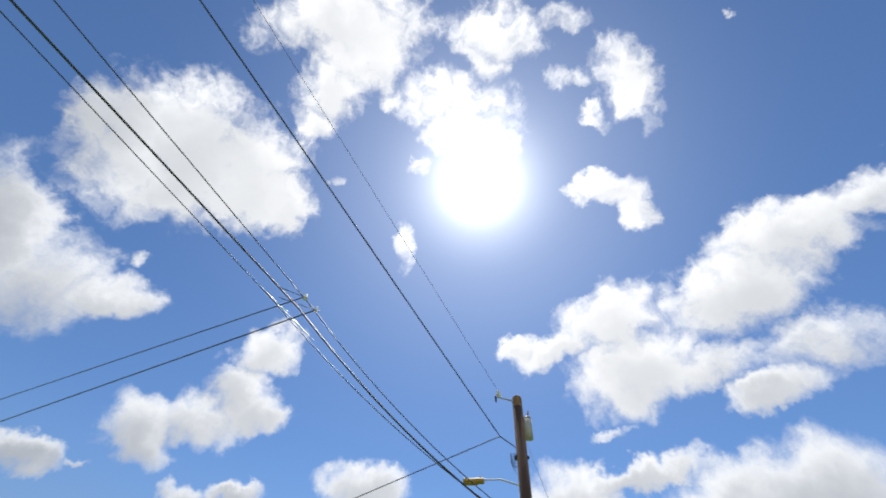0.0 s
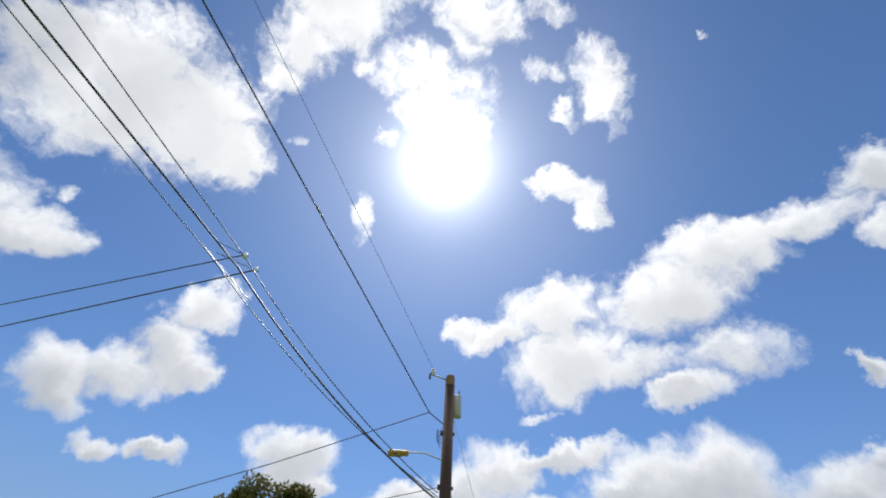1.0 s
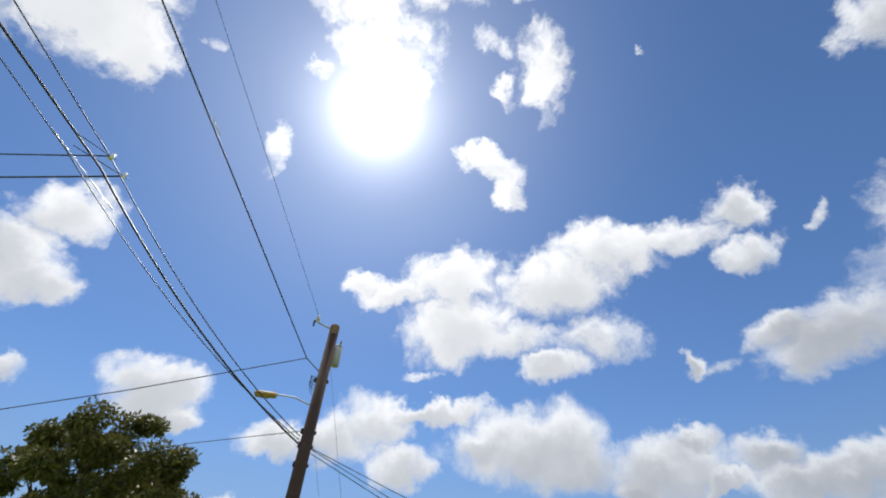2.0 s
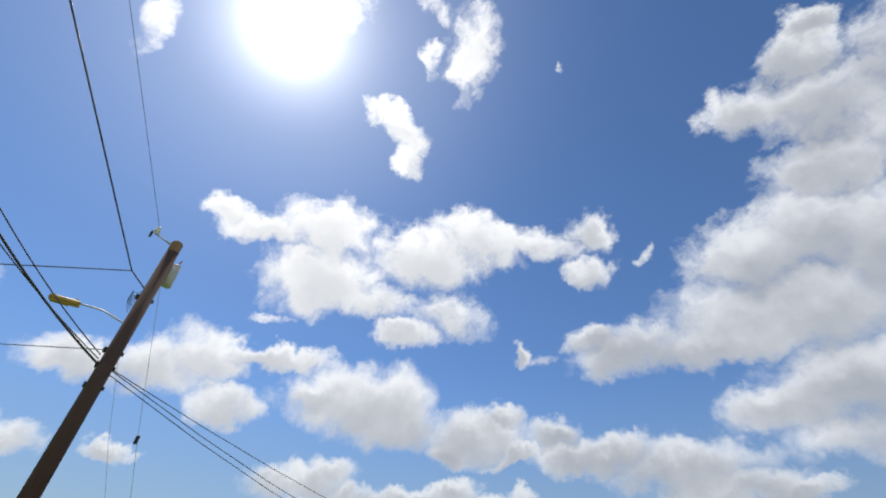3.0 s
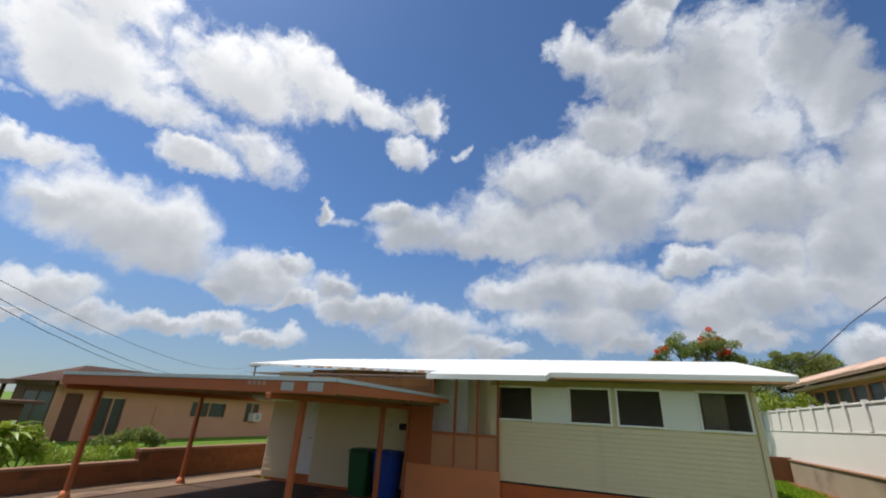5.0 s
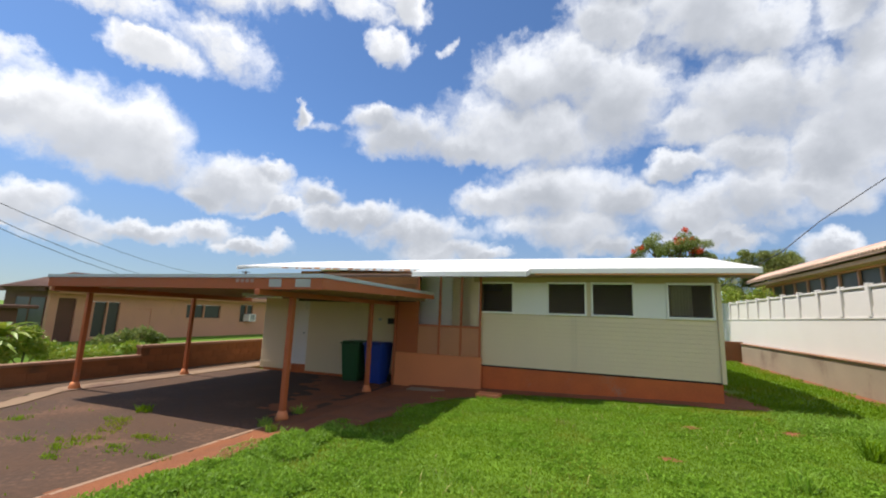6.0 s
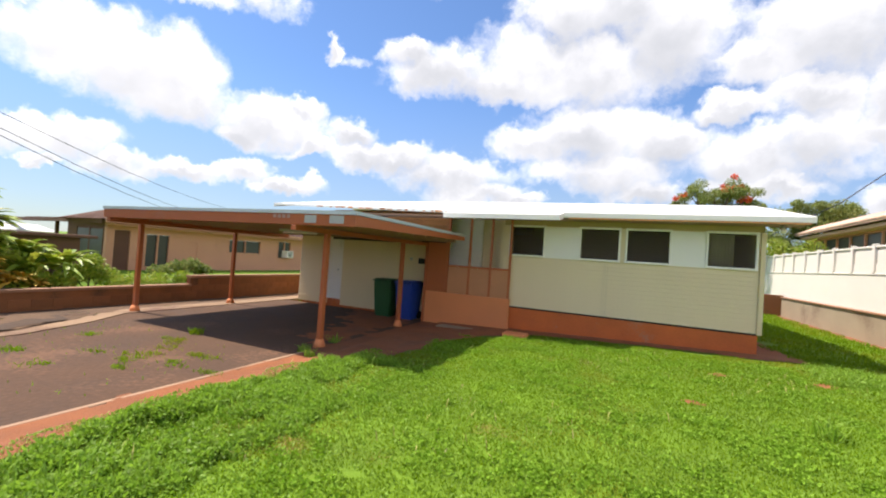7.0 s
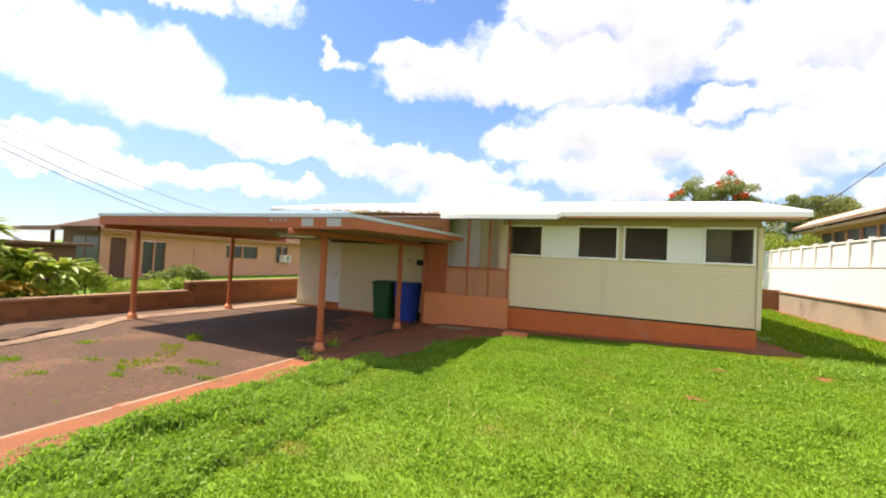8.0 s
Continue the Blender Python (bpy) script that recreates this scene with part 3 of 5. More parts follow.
store = part("wall", boxes((-13.3, -12.05, 0.43, 0.57, -0.22, WALL_TOP), (-11.46, -8.0, 0.43, 0.57, -0.22, WALL_TOP), (-12.05, -11.46, 0.43, 0.57, 2.11, WALL_TOP)), M_CREAM, house, "cream wall at the back of the carport")
part("inner_wall", boxes((-5.7, -0.2, 3.4, 3.5, 0.45, WALL_TOP)), M_CREAM, house, "plain inside wall")
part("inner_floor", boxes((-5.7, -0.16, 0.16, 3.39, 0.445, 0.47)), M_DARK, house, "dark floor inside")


def siding(parent, x0, x1, y, z0, z1, step):
    """Lapped boards, each leaning out at its foot."""
    bm = bmesh.new()
    w = x1 - x0
    prof = [(0.0, 0.0), (-0.019, 0.002), (-0.0185, 0.008), (-0.004, step + 0.006), (0.0, step + 0.006)]
    a, b = [bm.verts.new((0, py, pz)) for py, pz in prof], [bm.verts.new((w, py, pz)) for py, pz in prof]
    for i in range(5):
        j = (i + 1) % 5
        bm.faces.new((a[i], a[j], b[j], b[i]))
    bm.faces.new(a[::-1]), bm.faces.new(b)
    bmesh.ops.recalc_face_normals(bm, faces=bm.faces[:])
    me = to_mesh("siding_board", bm, M_CREAM)
    z = z0
    while z < z1 - step * 0.6:
        piece("siding_board", me, parent, (x0, y, z))
        z += step


def window(x0, x1, y, z0, z1, inside=None):
    win = part("window", boxes((x0 - 0.05, x1 + 0.05, y - 0.03, y + 0.05, z1, z1 + 0.05), (x0 - 0.05, x1 + 0.05, y - 0.045, y + 0.05, z0 - 0.05, z0),
                               (x0 - 0.05, x0, y - 0.03, y + 0.05, z0 + 0.001, z1 - 0.001), (x1, x1 + 0.05, y - 0.03, y + 0.05, z0 + 0.001, z1 - 0.001), bevel=0.004), M_WHITE, house, "white framed window")
    part("sash", boxes((x0, x1, y + 0.02, y + 0.045, z0, z0 + 0.02), (x0, x1, y + 0.02, y + 0.045, z1 - 0.02, z1)), M_RUBBER, win, "thin dark sash")
    pane = part("pane", boxes((x0, x1, y + 0.028, y + 0.034, z0, z1)), M_GLASS, win, "dark glass pane")
    pane.visible_shadow = False
    if inside:
        bm = bmesh.new()
        n, last = 24, None
        for k in range(n + 1):
            x = inside[0] + (inside[1] - inside[0]) * k / n
            yy = y + 0.075 + 0.02 * math.sin(k * 1.9)
            col = (bm.verts.new((x, yy, z0 - 0.1)), bm.verts.new((x, yy, z1 + 0.05)))
            if last:
                bm.faces.new((last[0], col[0], col[1], last[1])).smooth = True
            last = col
        bmesh.ops.solidify(bm, geom=bm.faces[:], thickness=0.006)
        part("curtain", bm, M_CURTAIN, win, "pale curtain hanging inside")


for k, (a, b) in enumerate(WINDOWS):
    window(a, b, 0.0, Z0, Z1, (-0.97, -0.52) if k == 3 else None)
siding(front, -5.74, -0.065, 0.02, 0.45, Z0 - 0.06, 0.101)
siding(store, -13.28, -12.16, 0.43, -0.04, 2.0, 0.16)


def door(x0, x1, y, z0, z1, label, knob_right=True):
    d = part("door", boxes((x0, x1, y, y + 0.045, z0, z1), bevel=0.004), M_WHITE, house, label)
    part("door_frame", boxes((x0 - 0.06, x0 - 0.002, y - 0.015, y + 0.1, z0, z1 + 0.06), (x1 + 0.002, x1 + 0.06, y - 0.015, y + 0.1, z0, z1 + 0.06), (x0 - 0.001, x1 + 0.001, y - 0.015, y + 0.1, z1 + 0.003, z1 + 0.06)), M_WHITE, d, "white door frame")
    xk = x1 - 0.07 if knob_right else x0 + 0.07
    bm = bmesh.new()
    tube(bm, (xk, y + 0.01, z0 + 1.0), (xk, y - 0.05, z0 + 1.0), 0.012, 0.012), tube(bm, (xk, y - 0.04, z0 + 1.0), (xk, y - 0.075, z0 + 1.0), 0.03, 0.022)
    part("door_knob", bm, M_GREYMETAL, d, "dull metal knob")


door(-11.99, -11.52, 0.445, -0.03, 2.05, "plain white flush door under the carport")
door(-7.72, -6.75, 0.94, 0.32, 2.80, "white front door behind the porch screen", False)


def roof_part(x0, x1, y0, y1, z_of, name, label, thick=0.05):
    bm = bmesh.new()
    lo = [bm.verts.new((x, y, z_of(y) - thick)) for x, y in ((x0, y0), (x1, y0), (x1, y1), (x0, y1))]
    hi = [bm.verts.new((x, y, z_of(y))) for x, y in ((x0, y0), (x1, y0), (x1, y1), (x0, y1))]
    bm.faces.new(lo[::-1]), bm.faces.new(hi)
    for i in range(4):
        j = (i + 1) % 4
        bm.faces.new((lo[i], lo[j], hi[j], hi[i]))
    return bm


SLOPE = (RIDGE_Z - EAVE_Z) / (RIDGE_Y - EAVE_Y)
rise = lambda y: EAVE_Z + (y - EAVE_Y) * SLOPE
LEFT_LIFT = 0.15


def eave_line(x):
    """The eave climbs a little towards the end over the store room."""
    return EAVE_Z + LEFT_LIFT * max(0.0, (-6.95 - x) / 6.6)


def slab(corners, thick=0.05):
    bm = bmesh.new()
    lo, hi = [bm.verts.new((x, y, z - thick)) for x, y, z in corners], [bm.verts.new(c) for c in corners]
    bm.faces.new(lo[::-1]), bm.faces.new(hi)
    for i in range(4):
        j = (i + 1) % 4
        bm.faces.new((lo[i], lo[j], hi[j], hi[i]))
    return bm


RIDGE_L, RIDGE_M, RIDGE_R = (-14.0, RIDGE_Y, 3.70), (-6.95, RIDGE_Y, 3.71), (0.42, RIDGE_Y, 3.665)
roof = part("roof", slab([(-6.95, EAVE_Y, EAVE_Z), (0.6, EAVE_Y, EAVE_Z), RIDGE_R, RIDGE_M]), M_ROOF, house, "low white coated roof")
part("roof_side", slab([(-13.55, EAVE_Y, eave_line(-13.55)), (-6.951, EAVE_Y, EAVE_Z), (-6.951, RIDGE_Y, 3.71), RIDGE_L]), M_ROOF, roof)
part("roof_back", slab([(-14.0, RIDGE_Y + 0.001, 3.70), (0.42, RIDGE_Y + 0.001, 3.665), (0.6, 7.9, 2.72), (-13.55, 7.9, 2.72)]), M_ROOF, roof)
part("porch_roof", roof_part(-6.95, -4.12, -1.42, EAVE_Y - 0.001, rise, "roof", ""), M_ROOF, roof, "white roof extension over the porch")
# eave boards
part("eave_board", boxes((-4.11, 0.6, EAVE_Y - 0.02, EAVE_Y + 0.015, 2.79, 2.905), bevel=0.004), M_WHITE, roof)
bm = boxes((-13.55, -6.96, EAVE_Y - 0.02, EAVE_Y + 0.015, 2.84, 2.905))
for v in bm.verts:
    v.co.z += eave_line(v.co.x) - EAVE_Z
part("eave_board", bm, M_ROOF, roof, "peeling white eave board")
part("eave_board", boxes((-6.97, -4.10, -1.45, -1.421, 2.64, 2.765), bevel=0.004), M_WHITE, roof)
bm = bmesh.new()
for x in (-6.96, -4.13):
    vs = [bm.verts.new((x + dx, y, z)) for dx in (0, 0.03) for y, z in ((-1.42, 2.64), (-0.74, 2.77), (-0.74, 2.90), (-1.42, 2.76))]
    for f in ((0, 1, 2, 3), (7, 6, 5, 4), (0, 4, 5, 1), (1, 5, 6, 2), (2, 6, 7, 3), (3, 7, 4, 0)):
        bm.faces.new([vs[i] for i in f])
part("rake_board", bm, M_WHITE, roof)
bm = bmesh.new()
for (xa, za), (xb, zb), (y0, y1) in (((0.601, EAVE_Z), (0.421, 3.665), (EAVE_Y, RIDGE_Y)), ((-13.58, eave_line(-13.55)), (-14.03, 3.70), (EAVE_Y, RIDGE_Y))):
    vs = [bm.verts.new((x + dx, y, z)) for dx in (0, 0.028) for x, y, z in ((xa, y0, za - 0.12), (xb, y1, zb - 0.12), (xb, y1, zb + 0.006), (xa, y0, za + 0.006))]
    for f in ((0, 1, 2, 3), (7, 6, 5, 4), (0, 4, 5, 1), (1, 5, 6, 2), (2, 6, 7, 3), (3, 7, 4, 0)):
        bm.faces.new([vs[i] for i in f])
part("rake_board", bm, M_WHITE, roof)
part("eave_strip", boxes((-4.0, 0.55, EAVE_Y - 0.004, EAVE_Y + 0.018, 2.755, 2.789)), M_BOARD, roof, "bare brown strip under the eave board")
part("soffit", boxes((-13.5, 0.57, EAVE_Y + 0.02, 0.0, 2.765, 2.785)), M_SOFFIT, roof, "weathered soffit boards")
# peeled patches on the eave
for k in range(18):
    x = -11.8 + k * 0.27 + random.uniform(-0.12, 0.12)
    w, h = random.uniform(0.03, 0.2), random.uniform(-0.03, 0.0)
    part("peeled_patch", boxes((x, x + w, EAVE_Y - 0.026, EAVE_Y - 0.0215, eave_line(x) - 0.066, eave_line(x) - 0.015 + h)), M_BOARD, roof, "bare wood where paint has peeled")
# boards between the carport roof and the main roof
gap = part("upper_wall", boxes((-11.9, -7.52, 0.385, 0.426, 2.0, 2.98)), M_DARK, house, "dark backing of the brown board wall")
me = to_mesh("brown_board", boxes((0, 4.34, -0.03, 0.0, 0, 0.135), bevel=0.004), M_BOARD)
for k in range(6):
    piece("brown_board", me, gap, (-11.88, 0.384, 2.16 + 0.14 * k))
part("trim_post", boxes((-10.35, -10.27, 0.32, 0.352, 2.15, 2.95), (-7.6, -7.5, 0.3, 0.384, 2.0, 2.95), (-11.95, -11.87, 0.3, 0.384, 2.15, 2.84)), M_BOARD, gap)
# plain ceiling inside
solid("ceiling", boxes((-13.1, -0.16, 1.15, 6.95, 2.88, 2.92), (-5.74, -0.16, 0.16, 1.149, 2.88, 2.92)), M_WHITE, "plain white ceiling inside the house", "ceiling", "structure")

flood = thing("flood_light", (0.2, -0.35, 2.76), "small white flood light under the eave corner", "lamp")
part("base", tube(bmesh.new(), (0.2, -0.35, 2.70), (0.2, -0.35, 2.764), 0.05, 0.05, 12), M_GREYMETAL, flood)
part("bulb", tube(tube(bmesh.new(), (0.2, -0.37, 2.70), (0.2, -0.42, 2.64), 0.03, 0.06, 12), (0.2, -0.42, 2.64), (0.2, -0.44, 2.62), 0.06, 0.045, 12), M_WHITE, flood, "white reflector bulb")

# ---- porch ----
porch = thing("porch", (-6.7, 0.3, -0.2), "terracotta painted porch wall with a screened timber frame", "porch", kind="structure")
part("porch_wall", boxes((-7.97, -5.475, -0.15, -0.05, -0.4, 0.635), bevel=0.008), M_PORCH, porch, "low terracotta painted block wall")
part("porch_side", boxes((-8.05, -7.98, -0.15, 0.99, -0.4, 2.02)), M_BROWN, porch, "red-brown side wall of the porch")
part("porch_floor", boxes((-7.95, -5.9, -0.049, 0.99, -0.4, 0.28)), M_CONCRETE, porch)
part("porch_panel", boxes((-7.97, -7.38, -0.125, -0.075, 0.637, 2.04), bevel=0.004), M_BROWN, porch, "red-brown board panel beside the screen")
for x in (-7.345, -6.68, -6.06, -5.525):
    part("post", boxes((x - 0.03, x + 0.03, -0.13, -0.07, 0.636, 2.76), bevel=0.004), M_BROWN, porch)
part("rail", boxes((-7.31, -5.5, -0.131, -0.069, 1.375, 1.435), bevel=0.004), M_BROWN, porch)
part("screen", boxes((-7.31, -5.56, -0.105, -0.10, 0.64, 1.374)), M_SCREEN, porch, "brown insect screen")
part("step", boxes((-5.3, -4.75, -1.25, -0.85, -0.35, -0.07), bevel=0.01), M_PORCH, porch, "small terracotta step block")
part("paving", boxes((-7.2, -5.9, -0.95, -0.6, -0.35, -0.18), bevel=0.01), M_RETAIN, porch, "pale paving slab")

# ---- carport ----
carport = thing("carport", (-10.4, -2.5, -0.28), "flat-roofed carport with red-brown posts and fascia", "carport")
XL, XR, YF, YB = -14.0, -6.74, -5.36, -0.42
outline = [(XL, YF), (XR, YF), (XR, YB), (-8.06, YB), (-8.06, 0.425), (XL, 0.425)]
inner = [(XL + 0.05, YF + 0.05), (XR - 0.05, YF + 0.05), (XR - 0.05, YB), (-8.06, YB), (-8.06, 0.42), (XL + 0.05, 0.42)]
deck = part("roof_deck", prism(inner, 2.14, 2.213), M_SOFFIT, carport, "brown painted roof deck")
part("drip_edge", prism([(x + (0.02 if x == XR else -0.02 if x == XL else 0), y - (0.02 if y == YF else 0)) for x, y in outline], 2.222, 2.285), M_METAL, carport, "pale metal roof edge")
ff = part("fascia", boxes((XL, XR, YF, YF + 0.045, 2.025, 2.22), bevel=0.004), M_BROWN, carport)
bm = boxes((XR - 0.045, XR, YF + 0.046, YB, 2.04, 2.22))
for v in bm.verts:
    if v.co.z < 2.1 and v.co.y > -1:
        v.co.z = 2.12
part("fascia", bm, M_BROWN, carport)
part("fascia", boxes((XL, XL + 0.045, YF + 0.046, 0.34, 2.025, 2.22), bevel=0.004), M_BROWN, carport)
part("patch", boxes((-7.82, -7.56, YF - 0.006, YF - 0.001, 2.065, 2.2)), M_GREYMETAL, ff, "faded whitish patch of paint")
part("patch", boxes((-7.27, -6.97, YF - 0.006, YF - 0.001, 2.07, 2.205)), M_GREYMETAL, ff, "faded whitish patch of paint")
for k in range(4):
    part("number_bar", boxes((-8.56 + k * 0.11, -8.49 + k * 0.11, YF - 0.008, YF - 0.001, 2.14, 2.2)), M_FADED, ff, "small pale bar")
for x, y0 in ((-8.05, YF - 0.02), (-13.9, YF + 0.05)):
    part("beam", boxes((x - 0.055, x + 0.055, y0, 0.33, 1.93, 2.022 if y0 < YF else 2.138), bevel=0.004), M_BROWN, carport)
for k in range(9):
    y = YF + 0.35 + k * 0.58
    part("rafter", boxes((XL + 0.05, XR - 0.06, y, y + 0.05, 2.04, 2.139)) if y < YB - 0.1 else boxes((XL + 0.05, -8.12, y, y + 0.05, 2.04, 2.139)), M_SOFFIT, carport)
for x, y in ((-8.02, -4.5), (-13.93, -4.55), (-8.13, -1.34), (-13.93, -1.82)):
    p = part("post", boxes((x - 0.05, x + 0.05, y - 0.05, y + 0.05, -0.16, 1.929), bevel=0.008), M_BROWN, carport)
    bm = bmesh.new()
    tube(bm, (x, y, -0.29), (x, y, -0.12), 0.13, 0.075, 8)
    part("footing", bm, M_PORCH, p, "dirt stained concrete footing")
fix = thing("ceiling_light", (-8.8, -4.4, 1.93), "dusty fluorescent strip light under the carport roof", "lamp")
part("housing", boxes((-9.35, -8.35, -4.45, -4.30, 1.94, 1.998), bevel=0.01), M_GREYMETAL, fix)
part("tube", tube(bmesh.new(), (-9.3, -4.375, 1.925), (-8.4, -4.375, 1.925), 0.016, 0.016), M_WHITE, fix, "unlit white tube")
mb = thing("meter_box", (-8.4, 0.43, 1.45), "small dark electric box on the cream wall", "box")
part("body", boxes((-8.52, -8.27, 0.33, 0.428, 1.38, 1.55), bevel=0.01), M_RUBBER, mb)
part("cover", boxes((-8.50, -8.29, 0.318, 0.329, 1.40, 1.53), bevel=0.004), M_RUBBER, mb)
ob = solid("outlet_box", boxes((-8.86, -8.77, 0.39, 0.428, 1.47, 1.55), bevel=0.006), M_GREYMETAL, "small dark outlet box on the cream wall", "box")


def wheelie_bin(x, y, z, turn, mat, label):
    t = thing("rubbish_bin", (x, y, z), label, "bin", "bins in the carport")
    m = pose(x, y, z, 0, 0, turn) @ Matrix.Diagonal((1.0, 1.0, 1.1, 1.0))
    bm = bmesh.new()
    lo = [bm.verts.new(m @ Vector((a * 0.24, b * 0.26, 0.06))) for a, b in ((-1, -1), (1, -1), (1, 1), (-1, 1))]
    hi = [bm.verts.new(m @ Vector((a * 0.29, b * 0.34, 0.96))) for a, b in ((-1, -1), (1, -1), (1, 1), (-1, 1))]
    bm.faces.new(lo[::-1]), bm.faces.new(hi)
    for i in range(4):
        bm.faces.new((lo[i], lo[(i + 1) % 4], hi[(i + 1) % 4], hi[i]))
    bmesh.ops.bevel(bm, geom=bm.edges[:], offset=0.03, segments=2, affect="EDGES")
    part("body", bm, mat, t)
    bm = bmesh.new()
    box(bm, -0.31, 0.31, -0.37, 0.36, 0.961, 1.0, m), box(bm, -0.27, 0.27, -0.3, 0.3, 1.0, 1.035, m)
    bmesh.ops.bevel(bm, geom=bm.edges[:], offset=0.012, segments=1, affect="EDGES")
    part("lid", bm, mat, t)
    bm = tube(bmesh.new(), m @ Vector((-0.25, 0.40, 0.93)), m @ Vector((0.25, 0.40, 0.93)), 0.016, 0.016, 8)
    part("handle", bm, mat, t)
    for s in (-1, 1):
        part("wheel", tube(bmesh.new(), m @ Vector((s * 0.22, 0.26, 0.11)), m @ Vector((s * 0.28, 0.26, 0.11)), 0.11, 0.11, 16), M_RUBBER, t, "black wheel")
    bm = bmesh.new()
    box(bm, -0.22, 0.22, -0.2, 0.2, 0.0, 0.07, m)
    part("base", bm, mat, t)


wheelie_bin(-9.37, 0.0, -0.28, 4, M_GREEN, "dark green wheeled rubbish bin beside the blue one")
wheelie_bin(-8.6, 0.02, -0.28, -3, M_BLUE, "blue wheeled recycling bin beside the green one")

# ---- side walls of the plot ----
lw = thing("wall_west", (-15.2, -3, -0.36), "low red-brown stained block wall beside the driveway", "wall", kind="structure")
part("core", boxes((-15.30, -15.12, -14.0, -2.35, -0.5, 0.17), (-15.30, -15.12, -2.349, 7.0, -0.5, 0.43)), M_BLOCK, lw)
part("cap", boxes((-15.34, -15.07, -14.0, -2.33, 0.171, 0.24), bevel=0.008), M_CAP, lw, "pale capping of the low wall")
part("cap", boxes((-15.34, -15.07, -2.36, 7.0, 0.431, 0.51), bevel=0.008), M_CAP, lw, "pale capping of the higher wall")

fence = thing("wall_east", (3.9, 6, 0.0), "white painted block fence with pilasters on a concrete retaining wall", "wall", kind="structure")
part("retaining_wall", boxes((3.72, 3.95, -6.0, 12.3, -0.3, 0.87), bevel=0.01), M_RETAIN, fence, "stained grey concrete retaining wall")
# the end wall's shade is put into its darker block colour
part("return_wall", boxes((0.7, 3.85, 12.5, 12.7, -0.3, 0.97), bevel=0.01), M_BLOCK, fence, "end wall coloured darker for its shaded face")
part("retaining_cap", boxes((3.66, 3.97, -6.0, 12.3, 0.871, 0.92), bevel=0.01), M_CAP, fence)
part("fence_wall", boxes((3.86, 3.98, -6.0, 30.0, 0.75, 2.30)), M_FENCE, fence)
part("fence_back", boxes((3.90, 3.96, -6.0, 30.0, 2.3, 2.78)), M_FENCE, fence)
part("fence_cap", boxes((3.83, 4.0, -6.0, 30.0, 2.781, 2.84), bevel=0.008), M_FENCE, fence)
part("fence_ledge", boxes((3.835, 3.859, -6.0, 30.0, 1.99, 2.05), bevel=0.006), M_FENCE, fence)
pil = to_mesh("pilaster", boxes((-0.05, 0.05, -0.075, 0.075, 0.0, 0.80), bevel=0.006), M_FENCE)
pil_cap = to_mesh("pilaster_cap", boxes((-0.06, 0.06, -0.085, 0.085, 0.0, 0.04), bevel=0.012), M_FENCE)
pan = to_mesh("fence_panel", boxes((-0.02, 0.02, -0.52, 0.52, 0.0, 0.63), bevel=0.012), M_FENCE)
for k in range(22):
    y = 0.01 + k * 1.28
    piece("pilaster", pil, fence, (3.86, y, 2.051)), piece("pilaster_cap", pil_cap, fence, (3.87, y, 2.855))
    piece("fence_panel", pan, fence, (3.882, y + 0.64, 2.08))

# ---- neighbour with the tiled roof ----
en = thing("neighbour_house", (10, 15, 0.8), "neighbouring house with a scalloped tile roof and dark louvred windows", "house")
part("wall", boxes((7.1, 7.3, 4, 19.6, 0.8, 3.2), (7.1, 7.3, 4, 19.6, 4.02, 4.3), (7.3, 14, 19.4, 19.6, 0.8, 4.3)), M_BEIGE, en)
part("wall_back", boxes((8.6, 8.7, 4, 19.3, 0.8, 4.3)), M_DARK, en)
for k in range(11):
    y = 4.2 + k * 1.4
    w = part("window", boxes((7.14, 7.2, y, y + 1.28, 3.21, 4.0)), M_GLASS_DARK, en, "dark louvred window")
    part("mullion", boxes((7.06, 7.26, y + 1.29, y + 1.39, 3.201, 4.019)), M_BEIGE, w)
part("eave_beam", boxes((6.55, 7.09, 3.5, 20.0, 4.12, 4.26)), M_TILE, en)
tile = bmesh.new()
for k in range(8):
    a0, a1 = math.pi * k / 8, math.pi * (k + 1) / 8
    q = [tile.verts.new((x, -0.11 * math.cos(a), 0.12 * math.sin(a) + x * 0.5)) for a in (a0, a1) for x in (0, 0.95)]
    tile.faces.new((q[0], q[1], q[3], q[2])).smooth = True
bmesh.ops.remove_doubles(tile, verts=tile.verts[:], dist=0.001)
bmesh.ops.solidify(tile, geom=tile.faces[:], thickness=0.02)
tile = to_mesh("roof_tile", tile, M_TILE)
nroof = part("roof", slab([(6.34, 3.4, 4.36), (7.2, 3.4, 4.79), (7.2, 20.1, 4.79), (6.34, 20.1, 4.36)], 0.05), M_TILE, en, "pink clay tile roof")
part("roof_top", boxes((7.21, 14.0, 3.4, 20.1, 4.6, 4.78)), M_TILE, nroof)
for k in range(80):
    piece("roof_tile", tile, nroof, (6.28, 3.5 + k * 0.21, 4.34))

# ---- neighbour across the drive ----
wn = thing("neighbour_house", (-28, 4, -0.1), "low beige stucco house with a brown shingle roof", "house")
X = -25.4
for y0, y1, z0, z1 in ((0.33, 0.67, -0.3, 2.2), (0.67, 1.37, 1.86, 2.2), (1.37, 2.05, -0.3, 2.2), (2.05, 3.35, -0.3, 0.06), (2.05, 3.35, 1.75, 2.2), (3.35, 6.9, -0.3, 2.2),
                      (6.9, 9.4, -0.3, 1.0), (6.9, 9.4, 1.78, 2.2), (9.4, 10.85, -0.3, 2.2), (10.85, 12.1, -0.3, 0.75), (10.85, 12.1, 1.9, 2.2), (12.1, 16, -0.3, 2.2)):
    part("wall", boxes((X - 0.2, X, y0, y1, z0, z1)), M_BEIGE, wn)
